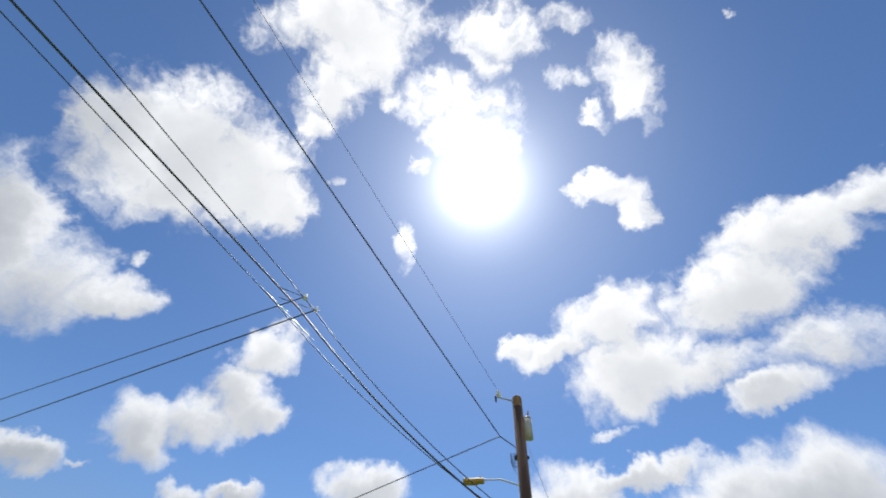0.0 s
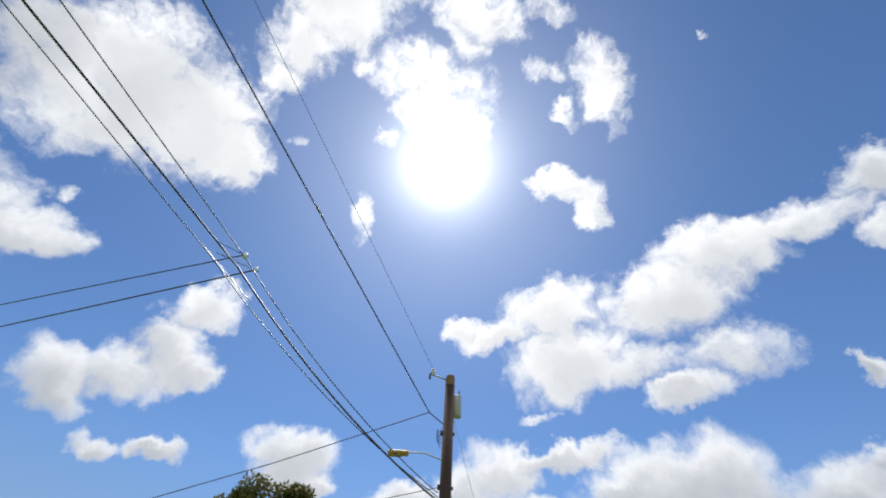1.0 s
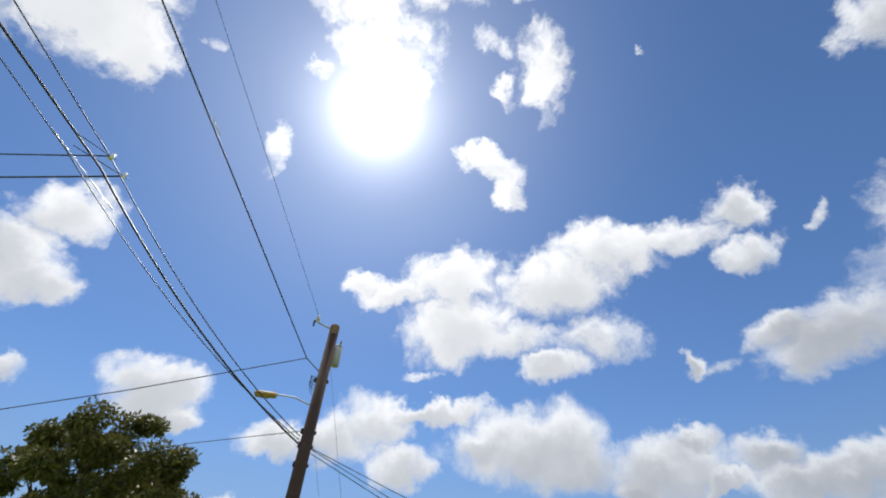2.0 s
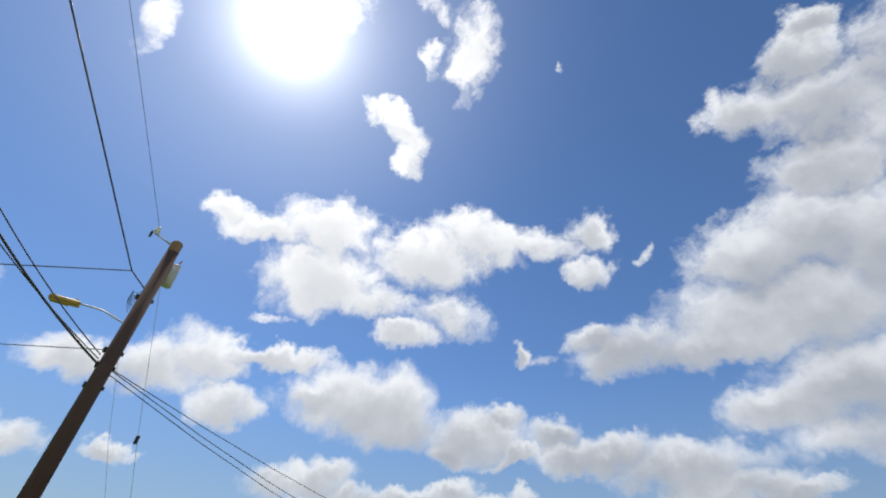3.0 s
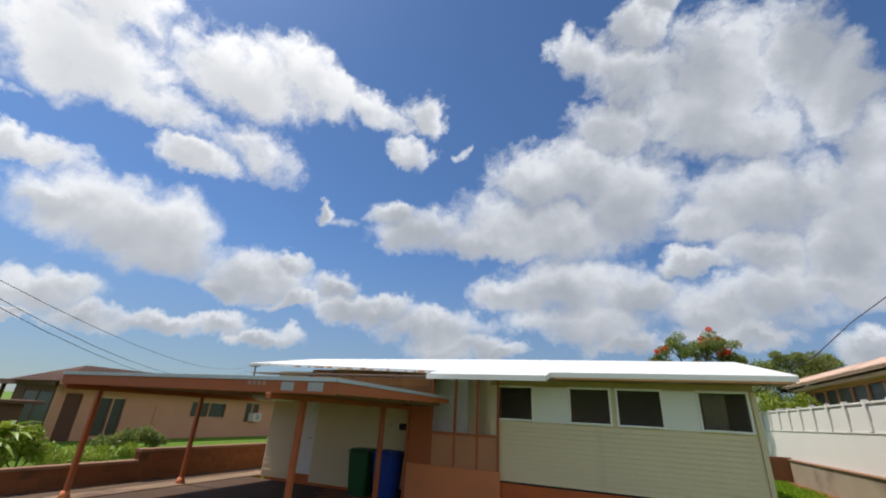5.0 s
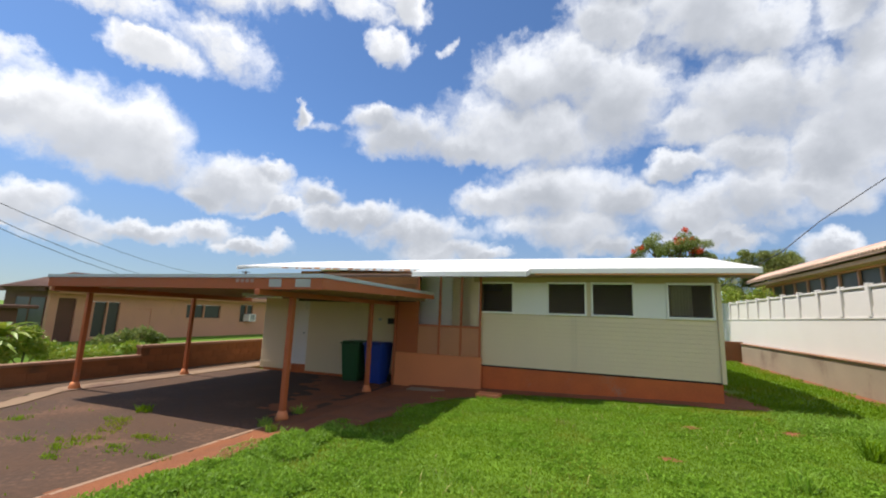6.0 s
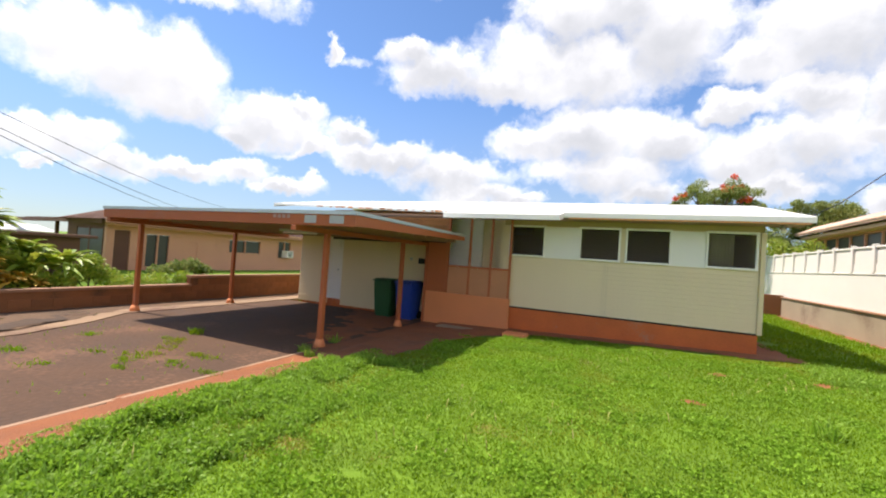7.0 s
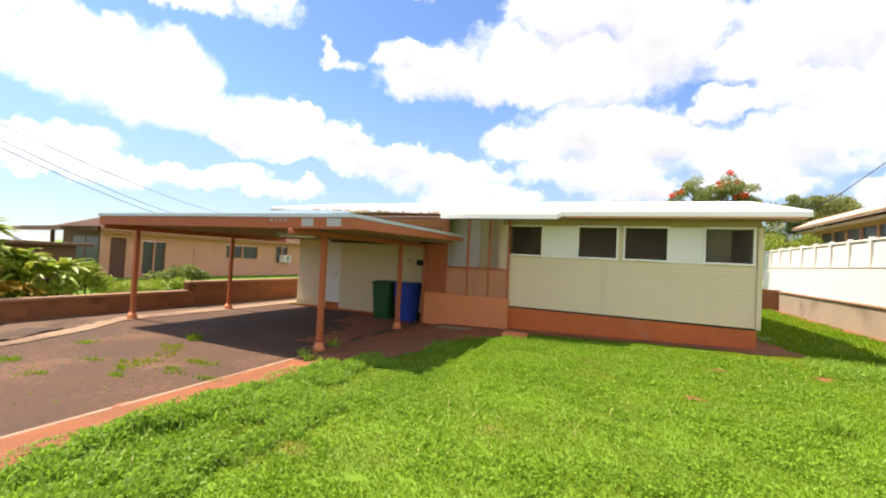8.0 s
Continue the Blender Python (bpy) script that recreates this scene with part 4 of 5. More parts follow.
# dark roof colour on this wall stands for shade under the eave
part("wall", boxes((X - 3.7, X - 0.2, 0.4, 0.6, -0.3, 2.2)), M_NROOF, wn)
d = part("door", boxes((X - 0.12, X - 0.07, 0.68, 1.36, -0.3, 1.85)), M_NROOF, wn, "dark brown front door")
for y0, y1, z0, z1 in ((2.06, 3.34, 0.07, 1.74), (6.91, 9.39, 1.01, 1.77), (10.86, 12.09, 0.76, 1.89)):
    w = part("window", boxes((X - 0.12, X - 0.08, y0, y1, z0, z1)), M_GLASS_DARK, wn, "dark window")
    for a, c in ((y0, y0 + 0.06), (y1 - 0.06, y1), ((y0 + y1) / 2 - 0.03, (y0 + y1) / 2 + 0.03)):
        part("window_frame", boxes((X - 0.1, X + 0.03, a, c, z0, z1)), M_BEIGE, w)
    part("window_sill", boxes((X - 0.1, X + 0.04, y0, y1, z0 - 0.06, z0)), M_BEIGE, w)
ac = part("air_conditioner", boxes((X - 0.1, X + 0.45, 11.35, 11.95, 0.8, 1.3), bevel=0.02), M_WHITE, wn, "white window air conditioner")
for k in range(5):
    part("grille_slat", boxes((X + 0.452, X + 0.46, 11.45, 11.85, 0.88 + k * 0.08, 0.92 + k * 0.08)), M_RUBBER, ac)
part("pipe", boxes((X + 0.01, X + 0.05, 4.87, 4.93, -0.1, 1.5), (X + 0.01, X + 0.05, 4.2, 4.87, 1.44, 1.5), bevel=0.005), M_BEIGE, wn, "painted drain pipe on the wall")
bm = bmesh.new()
for vs in (((X + 0.7, -0.1, 2.33), (X + 0.7, 16.3, 2.33), (X - 4.5, 12.5, 3.34), (X - 4.5, 3.4, 3.34)), ((X - 4.5, 3.4, 3.34), (X - 4.5, 12.5, 3.34), (X - 10, 16.3, 2.3), (X - 10, 5.0, 2.3)),
           ((X + 0.7, -0.1, 2.33), (X - 4.5, 3.4, 3.34), (X - 3.6, -0.1, 2.3)), ((X - 3.6, -0.1, 2.3), (X - 4.5, 3.4, 3.34), (X - 10, 5.0, 2.3)), ((X + 0.7, 16.3, 2.33), (X - 10, 16.3, 2.3), (X - 4.5, 12.5, 3.34))):
    bm.faces.new([bm.verts.new(v) for v in vs])
bmesh.ops.solidify(bm, geom=bm.faces[:], thickness=0.1)
part("roof", bm, M_NROOF, wn, "low brown shingle roof")
part("fascia", boxes((X + 0.7, X + 0.75, -0.1, 16.3, 2.18, 2.36)), M_BEIGE, wn)
part("soffit_board", boxes((X + 0.01, X + 0.62, 0.3, 16.2, 2.08, 2.14)), M_BEIGE, wn, "beige board under the eave")
part("garage_roof", slab([(X + 0.3, 0.02, 2.37), (-37.0, 1.62, 2.37), (-37.0, 8.0, 2.5), (X + 0.3, 6.0, 2.5)][::-1], 0.1), M_NROOF, wn, "flat brown roof over the open garage")
part("garage_fascia", slab([(X + 0.3, 0.0, 2.33), (X + 0.3, -0.06, 2.33), (-46.0, 2.75, 2.33), (-46.0, 3.4, 2.33)][::-1], 0.2), M_NROOF, wn, "brown fascia of the garage roof")
for x0, x1 in ((X - 2.7, X - 1.6), (X - 1.5, X - 0.4)):
    w = part("window", boxes((x0, x1, 0.375, 0.398, 0.45, 1.85)), M_GLASS_DARK, wn, "tall dark side window")
    for a in (x0 - 0.05, x1):
        part("window_frame", boxes((a, a + 0.05, 0.36, 0.399, 0.4, 1.9)), M_NROOF, w)
part("garage_post", boxes((-33.1, -32.95, 1.5, 1.65, -0.3, 2.2)), M_NROOF, wn)
# added dark sheet, stands for the shade inside the open garage
part("garage_back", boxes((-36.5, -29.2, 3.8, 4.0, -0.3, 2.38)), M_NROOF, wn, "dark wall added for the shaded inside of the garage")
solid("low_shed", boxes((-24.9, -24.2, -6.5, -1.2, -0.2, 1.36), (-25.2, -23.9, -6.7, -0.7, 1.365, 1.5), bevel=0.02), M_NROOF, "low brown shed beside the neighbour's garage", "shed")
# invented shed: white roof tilted into the sun to give a bright patch
shed = thing("bright_patch_shed", (-40, 0, -0.2), "made-up low shed, its white sloped roof a bright patch beyond the neighbour's garage", "shed")
part("body", boxes((-43.5, -38.6, -5.5, 3.4, -0.3, 1.42)), M_NROOF, shed)
part("roof", slab([(-38.3, -6.0, 1.5), (-38.3, 3.8, 1.5), (-41.2, 3.8, 1.92), (-41.2, -6.0, 1.92)], 0.06), M_ROOF, shed, "white sheet roof")

# ---- utility pole and lines ----
PX, PY = -15.67, -11.7
pole = thing("utility_pole", (PX, PY, -0.2), "weathered brown wooden utility pole with wires and transformer", "utility pole")
bm = bmesh.new()
tube(bm, (PX, PY, -0.4), (PX, PY, 9.6), 0.2, 0.165, 20)
part("shaft", bm, M_POLE, pole)
bm = tube(bmesh.new(), (PX, PY, 9.601), (PX, PY, 9.95), 0.165, 0.16, 20, False)
tube(bm, (PX, PY, 9.95), (PX, PY, 10.0), 0.16, 0.12, 20)
part("pole_top", bm, M_POLETOP, pole, "paler bare wood at the top")
arm = part("arm", tube(bmesh.new(), (PX, PY, 9.8), (PX + 0.25, PY - 0.62, 9.86), 0.03, 0.025, 8), M_GREYMETAL, pole, "steel bracket arm")
bm = bmesh.new()
for z, r in ((9.86, 0.05), (9.93, 0.085), (10.0, 0.07), (10.07, 0.05)):
    tube(bm, (PX + 0.25, PY - 0.62, z), (PX + 0.25, PY - 0.62, z + 0.05), r, r * 0.8, 12)
part("insulator", bm, M_WHITE, arm, "white porcelain insulator")
part("clamp", boxes((PX + 0.2, PX + 0.3, PY - 0.75, PY - 0.69, 9.7, 9.9), bevel=0.01), M_RUBBER, arm)
bm = tube(bmesh.new(), (PX - 0.05, PY + 0.28, 8.5), (PX - 0.05, PY + 0.28, 9.2), 0.135, 0.135, 18)
tube(bm, (PX - 0.05, PY + 0.28, 9.2), (PX - 0.05, PY + 0.28, 9.26), 0.145, 0.1, 18)
tr = part("transformer", bm, M_GREYMETAL, pole, "pale grey steel transformer can")
part("bushing", tube(bmesh.new(), (PX - 0.05, PY + 0.30, 9.26), (PX - 0.05, PY + 0.34, 9.48), 0.035, 0.02, 8), M_POLETOP, tr)
larm = wire("lamp_arm", [(PX, PY - 0.15, 7.08), (PX + 0.02, PY - 0.7, 7.25), (PX + 0.03, PY - 1.25, 7.24)], 0.022, M_GREYMETAL, parent=pole)
tagged(larm, "thin curved steel lamp arm")
head = boxes((PX - 0.11, PX + 0.12, PY - 1.85, PY - 1.2, 7.16, 7.28), bevel=0.03)
head = part("street_light_head", head, M_LAMP, pole, "yellowed street light head")
part("photocell", tube(bmesh.new(), (PX, PY - 1.32, 7.28), (PX, PY - 1.32, 7.35), 0.04, 0.04, 10), M_GREYMETAL, head)
part("lens", boxes((PX - 0.08, PX + 0.09, PY - 1.8, PY - 1.4, 7.125, 7.158), bevel=0.01), M_LAMP, head)
for z, a in ((6.3, 0.24), (5.9, 0.22), (5.4, 0.22), (7.9, 0.24)):
    part("bracket", boxes((PX - 0.08, PX + 0.08, PY - a, PY - 0.14, z - 0.06, z + 0.06), bevel=0.01), M_RUBBER, pole, "dark line bracket")
    part("bolt", boxes((PX - 0.05, PX + 0.05, PY + 0.14, PY + 0.22, z - 0.05, z + 0.03), bevel=0.01), M_RUBBER, pole)
for k in range(5):
    z = 7.6 + 0.12 * k
    wire("loose_lead", [(PX + 0.02, PY - 0.16, z), (PX + 0.1, PY - 0.36, z + 0.15 - 0.06 * k), (PX, PY - 0.2, z - 0.2)], 0.008, M_WIRE, 0.06, pole)

BLACK = "black overhead cable strung to the wooden pole"
wire("overhead_cable", [(5.87, -19.73, 11.90), (-2.67, -17.45, 11.55), (PX - 0.2, PY - 0.67, 8.7), (PX, PY - 0.15, 8.2)], 0.021, M_WIRE, 0.0, None, BLACK, "cable", "")
wire("overhead_wire", [(5.73, -19.31, 13.23), (-2.91, -17.12, 13.23), (PX + 0.25, PY - 0.62, 10.1)], 0.007, M_WIRE, 0.0, None, "thin overhead wire strung to the pole's insulator", "cable")
# three lines past the pole to the next one
for k, (x0, y0, x1, y1, r, z) in enumerate(((-2.06, -19.85, -10.23, -17.63, 0.026, 9.80), (-2.18, -20.20, -9.81, -18.26, 0.013, 9.80), (-2.19, -19.05, -9.88, -17.29, 0.014, 9.80))):
    dx, dy = x0 - x1, y0 - y1
    wire("overhead_line", [(x0 + dx, y0 + dy, z + 0.1), (x0, y0, z), (x1, y1, z - 0.06)], r, M_WIRE, 0.0, None, BLACK, "cable")
    wire("overhead_line", [(x1, y1, z - 0.06), (PX, PY - 0.22, 5.95 + 0.1 * k)], r, M_WIRE, 0.42, None, BLACK, "cable")
    wire("overhead_line", [(PX, PY - 0.22, (5.9, 6.0, 6.0)[k]), (-56.2 - 0.4 * k, 41.1, 7.8)], 0.012, M_WIRE, (3.6, 3.25, 2.15)[k], None, BLACK, "cable")
# bright length of wire added to stand for a sun glint
wire("splice_sleeve", [(-9.42, -18.31, 9.73), (-11.63, -17.72, 9.73)], 0.011, M_BRIGHT, 0, None, "bright bare aluminium length added as the glint by the line", "cable")
wire("splice_sleeve", [(-9.36, -15.72, 11.53), (-9.81, -15.61, 11.52)], 0.022, M_BRIGHT, 0, None, "bright metal splice on the cable", "cable")
sp = thing("line_spacer", (-10.09, -17.21, 9.80), "small metal line spacer with white insulators", "bracket")
part("bar", tube(bmesh.new(), (-9.74, -18.05, 9.76), (-10.44, -17.07, 9.76), 0.01, 0.01, 8), M_WIRE, sp)
part("bar", tube(bmesh.new(), (-9.32, -17.91, 9.76), (-9.88, -17.21, 9.76), 0.01, 0.01, 8), M_WIRE, sp)
part("insulator", tube(bmesh.new(), (-9.84, -17.29, 9.69), (-9.84, -17.29, 9.88), 0.05, 0.035, 10), M_WHITE, sp, "white insulator")
part("insulator", tube(bmesh.new(), (-10.34, -17.15, 9.69), (-10.34, -17.15, 9.86), 0.035, 0.03, 10), M_WHITE, sp, "white insulator")
wire("service_drop", [(-9.81, -17.32, 9.76), (-13.95, -31.98, 9.80), (-18.07, -46.61, 9.94)], 0.019, M_WIRE, 0.0, None, "black service drop cable leading off the line", "cable")
wire("service_drop", [(-10.37, -17.21, 9.76), (-15.52, -33.54, 9.80), (-20.59, -49.83, 9.94)], 0.024, M_WIRE, 0.0, None, "black service drop cable leading off the line", "cable")
wire("service_drop", [(PX - 0.2, PY - 0.67, 8.7), (-17.4, -17.7, 7.4), (-19.1, -23, 6.4)], 0.016, M_WIRE, 0.0, None, "black service drop cable leading off the pole", "cable")
wire("service_drop", [(PX, PY - 0.2, 6.3), (-21.2, -16.2, 7.2), (-26.7, -20.7, 7.8)], 0.012, M_WIRE, 0.0, None, "thin service cable leading off the pole", "cable")
guy = wire("guy_wire", [(PX - 0.1, PY + 0.15, 8.5), (-18, -10.23, 4.95), (-20.2, -8.9, 1.7), (-21.3, -8.2, -0.1)], 0.007, M_GREYMETAL, 0.0, None, "thin steel guy wire of the utility pole", "cable")
cw = new("cable_weight", to_mesh("cable_weight", boxes((-18.05, -17.95, -10.28, -10.18, 4.78, 5.0), bevel=0.01), M_RUBBER))
cw.parent = guy
tagged(cw, "small black box on the wire")
wire("guy_wire", [(PX - 0.1, PY + 0.15, 6.2), (-18, -10.8, 4.6), (-21.2, -9.6, 2.4), (-24.8, -8.3, -0.1)], 0.005, M_GREYMETAL, 0.0, None, "thin steel guy wire of the utility pole", "cable")
wire("service_drop", [(4.0, 16.0, 3.9), (5.5, 12, 5.15), (7.05, 12, 6.55), (11.0, 11, 9.6)], 0.022, M_WIRE, 0.0, None, "black service cable rising over the neighbour's roof", "cable")

far_pole = thing("utility_pole", (-56.6, 41.1, -0.2), "distant brown wooden utility pole beyond the houses", "utility pole")
part("shaft", tube(bmesh.new(), (-56.6, 41.1, -0.4), (-56.6, 41.1, 7.75), 0.16, 0.12, 12), M_POLE, far_pole)
part("crossarm", boxes((-57.4, -55.8, 41.0, 41.2, 7.5, 7.62)), M_POLE, far_pole)

# ---- trees ----


def tree(name, base, height, r, limbs, seed, crown_r, leaf_n, leaf, mat, label, extra=()):
    t = thing(name, base, label, "tree")
    bm, tips = branchy(base, height, r, limbs, seed)
    part("trunk", bm, M_BARK, t)
    rs = random.Random(seed + 1)
    centres, sizes = [], []
    for p in tips:
        for _ in range(9):
            q = p + Vector((rs.uniform(-1.4, 1.4), rs.uniform(-1.4, 1.4), rs.uniform(-1.1, 0.9))) * crown_r * 0.8
            centres.append(tuple(q)), sizes.append(crown_r * rs.uniform(0.3, 0.6))
    ob = new("crown", leaves_mesh("crown", centres, sizes, leaf_n, leaf, mat))
    ob.parent, ob.matrix_parent_inverse = t, Matrix.Translation(-t.location)
    return t, centres, sizes


tree("mango_tree", (-25.1, -20.6, -0.12), 4.4, 0.28, ((-1.8, 1.2, 2.6), (1.2, 2.2, 2.4), (0.2, 3.2, 1.6), (-0.5, -1.5, 3.4), (1.0, 0.2, 3.8), (-1.4, 2.6, 1.0), (0.4, 4.0, 0.6), (1.6, -1.0, 1.6), (-2.0, -0.6, 1.2)), 5, 1.35, 56000, 0.22, M_LEAF, "dense dark green mango tree beyond the street")
tulip, cs, ss = tree("tulip_tree", (1.45, 14.8, 0.0), 3.45, 0.2, ((-1.7, 0, 1.7), (-1.0, -0.4, 2.5), (-0.1, 0.2, 2.75), (0.6, -0.2, 2.8), (1.3, 0.2, 2.4), (1.7, 0.3, 1.6), (0.2, 0.8, 2.0)), 11, 0.62, 19000, 0.11, M_LEAF2, "green tulip tree with orange-red flowers behind the house")
tops = [c for c in cs if c[2] > 5.4 and (c[0] > 1.6 or c[0] < -0.1)]
fl = new("flowers", leaves_mesh("flowers", [(c[0], c[1] - 0.25, c[2] + 0.25) for c in tops[::2]], [0.16] * len(tops[::2]), 700, 0.11, M_FLOWER, aspect=0.8))
tagged(fl, kind="stuff")
fl.parent, fl.matrix_parent_inverse = tulip, Matrix.Translation(-tulip.location)
tree("garden_tree", (7.6, 20.5, 0.6), 2.8, 0.18, ((-1.3, 0, 1.9), (-0.3, 0, 2.4), (0.6, 0, 2.4), (1.3, 0, 1.9), (0, 0.5, 1.5), (-1.7, 0.2, 0.5), (1.2, 0, 0.8), (-1.0, 0, 1.0)), 17, 0.95, 30000, 0.15, M_LEAF2, "leafy green tree beyond the white fence")
tree("garden_tree", (10.5, 24, 0.6), 2.6, 0.16, ((-1.2, 0, 1.6), (0.4, 0, 2.2), (1.4, 0, 1.6)), 19, 0.7, 4000, 0.14, M_LEAF2, "leafy green tree far beyond the fence")
hedge = thing("hedge", (3.2, 17, 0.2), "bright green hedge behind the house", "hedge")
ob = new("leaves", leaves_mesh("leaves", [(3.4 + 0.3 * k, 17 + 0.1 * (k % 3), 1.6 + 0.45 * (k % 5)) for k in range(14)], [0.8] * 14, 12000, 0.12, M_LEAF3))
ob.parent, ob.matrix_parent_inverse = hedge, Matrix.Translation(-hedge.location)


def frond_plant(name, base, stems, leaf_len, leaf_w, per, mat, label, category="plant", seed=0):
    """Canes topped by rosettes of long arching leaves."""
    rs = random.Random(seed)
    t = thing(name, base, label, category)
    trunk, verts, faces = bmesh.new(), [], []
    for dx, dy, h in stems:
        top = Vector(base) + Vector((dx, dy, h))
        tube(trunk, Vector(base) + Vector((dx * 0.3, dy * 0.3, 0)), top, 0.035, 0.025, 7)
        for k in range(per):
            a = k * 2.4 + rs.uniform(-0.3, 0.3)
            elev = rs.uniform(0.3, 1.45)
            out = Vector((math.cos(a), math.sin(a), 0))
            side = Vector((-math.sin(a), math.cos(a), 0))
            ln = leaf_len * rs.uniform(0.7, 1.15)
            prev = None
            for s in range(5):
                f = s / 4
                p = top + out * (ln * f * math.cos(elev * (1 - 0.4 * f))) + Vector((0, 0, ln * (f * math.sin(elev) - 0.55 * f * f) - 0.1 * k / per))
                w = leaf_w * math.sin(math.pi * min(0.97, 0.12 + 0.86 * f))
                i = len(verts)
                verts += [tuple(p - side * w + Vector((0, 0, w * 0.3))), tuple(p), tuple(p + side * w + Vector((0, 0, w * 0.3)))]
                if prev is not None:
                    faces += [(prev, prev + 1, i + 1, i), (prev + 1, prev + 2, i + 2, i + 1)]
                prev = i
    part("stem", trunk, M_BARK, t)
    ob = new("foliage", soup("foliage", verts, faces, mat))
    ob.parent, ob.matrix_parent_inverse = t, Matrix.Translation(-t.location)
    return t


frond_plant("cane_plant", (-16.8, -6.7, -0.12), ((0, 0, 2.45), (0.3, -0.5, 2.15), (-0.2, 0.35, 1.9), (0.2, -0.9, 1.7), (0.3, 0.1, 1.5), (0.3, -0.7, 1.2)), 0.72, 0.13, 26, M_LEAF3, "tall green cane plant with long strap leaves behind the low wall", seed=1)
frond_plant("cane_plant", (-17.0, -8.5, -0.12), ((0, 0, 2.85), (0.3, 0.45, 2.4), (-0.3, -0.4, 2.6), (0.2, -0.7, 2.2), (0.3, 0.9, 1.9)), 0.75, 0.13, 26, M_LEAF3, "tall green cane plant with long strap leaves behind the low wall", seed=2)
frond_plant("palm", (-16.7, -5.2, -0.12), ((0.2, 0, 0.8), (0.3, -0.5, 0.75), (0.1, 0.35, 0.9)), 1.0, 0.085, 24, M_LEAF3, "small arching garden palm behind the low wall", seed=3)
frond_plant("croton", (-16.3, -6.0, -0.12), ((0.3, 0, 0.55), (0.4, 0.3, 0.4), (0.3, -0.4, 0.5), (0.35, -0.8, 0.65), (0.3, -0.6, 0.95)), 0.4, 0.07, 18, M_YELLOWLEAF, "yellow and orange croton shrub behind the low wall", "shrub", 4)


def bush(base, blobs, n, leaf, mat, label, name="shrub"):
    t = thing(name, base, label, "shrub")
    ob = new("foliage", leaves_mesh("foliage", [tuple(Vector(base) + Vector(b[:3])) for b in blobs], [b[3] for b in blobs], n, leaf, mat, droop=0.0))
    ob.parent, ob.matrix_parent_inverse = t, Matrix.Translation(-t.location)
    bm = bmesh.new()
    for b in blobs:
        tube(bm, Vector(base), Vector(base) + Vector(b[:3]), 0.02, 0.008, 5)
    part("stem", bm, M_BARK, t)


bush((-16.9, -4.2, -0.12), ((0, 0, 0.7, 0.42), (0.1, -0.45, 0.55, 0.4), (0, 0.4, 0.5, 0.38), (-0.1, 0.1, 0.95, 0.25)), 3200, 0.10, M_LEAF3, "bright green rounded garden shrub")
bush((-16.6, -6.5, -0.12), ((0, 0, 1.0, 0.5), (0, -0.7, 1.2, 0.55), (0, 0.6, 0.8, 0.4), (0, -1.4, 1.1, 0.6), (0, -0.4, 1.7, 0.35)), 3800, 0.17, M_LEAF3, "bright green leafy shrub behind the low wall")
bush((-17.5, -2.6, -0.12), ((0, 0, 0.3, 0.35), (0, 0.7, 0.3, 0.35), (0, -0.7, 0.3, 0.35), (0, 1.5, 0.35, 0.3)), 2600, 0.10, M_LEAF3, "low green ground shrub by the neighbour's wall")
bush((-19.0, -0.3, -0.12), ((0, 0, 0.6, 0.35), (0, 0.6, 0.7, 0.35), (0, -0.7, 0.45, 0.35), (0, 1.1, 0.5, 0.3)), 1800, 0.16, M_LEAF2, "spiky green shrub by the neighbour's wall")

bush((-16.2, -5.6, -0.12), ((0, 0, 0.45, 0.35), (0.1, -0.5, 0.4, 0.35), (0.1, 0.45, 0.4, 0.32), (0, -1.0, 0.5, 0.35), (0, -1.6, 0.5, 0.4)), 2600, 0.12, M_LEAF3, "bright green leafy plants along the low wall")
bush((-16.3, -3.2, -0.12), ((0, 0, 0.35, 0.28), (0.1, 0.5, 0.3, 0.25), (0.1, -0.5, 0.35, 0.28)), 1600, 0.08, M_LEAF3, "low bright green plants along the low wall")
frond_plant("palm", (-17.2, -6.1, -0.12), ((0.2, 0, 1.3), (0.3, 0.5, 1.1), (0.3, -0.5, 1.5)), 0.9, 0.10, 26, M_LEAF3, "arching garden palm behind the low wall", seed=6)
frond_plant("croton", (-16.0, -6.6, -0.12), ((0.1, 0, 0.75), (0.15, 0.35, 0.5), (0.1, -0.4, 0.6)), 0.38, 0.07, 20, M_YELLOWLEAF, "yellow and orange croton shrub behind the low wall", "shrub", 7)

# ---- grass ----


BARE_SPOTS = ((-1.78, -4.44, 0.06), (-1.16, -2.5, 0.05), (0.35, -2.35, 0.09), (-4.54, -8.09, 0.05), (-4.2, -7.95, 0.045), (-4.8, -8.3, 0.045))


def bare(x, y):
    """Where no grass grows."""
    wob = 0.12 * math.sin(x * 5.1 + y * 2.3) + 0.1 * math.sin(y * 4.7 - x * 1.9)
    if x < -7.28 + wob * 1.5 or (x < -6.75 + wob and y > -5.5) or (x < -6.2 + wob and y > -4.2):
        return True
    if x < -5.2 and y > -1.6 + wob:
        return True
    if y > -0.55 + wob and -5.3 < x < 0.1:
        return True
    if 0 <= x < 0.55 + wob * 2 and y > -0.3:
        return True
    for px, py, r in BARE_SPOTS:
        if ((x - px) / 1.6) ** 2 + (y - py) ** 2 < (r * (0.75 + 2.0 * wob + 0.6 * math.sin(x * 61.0) * math.sin(y * 53.0 + x * 17.0))) ** 2:
            return True
    return x > 3.45 + wob or y > 13.5


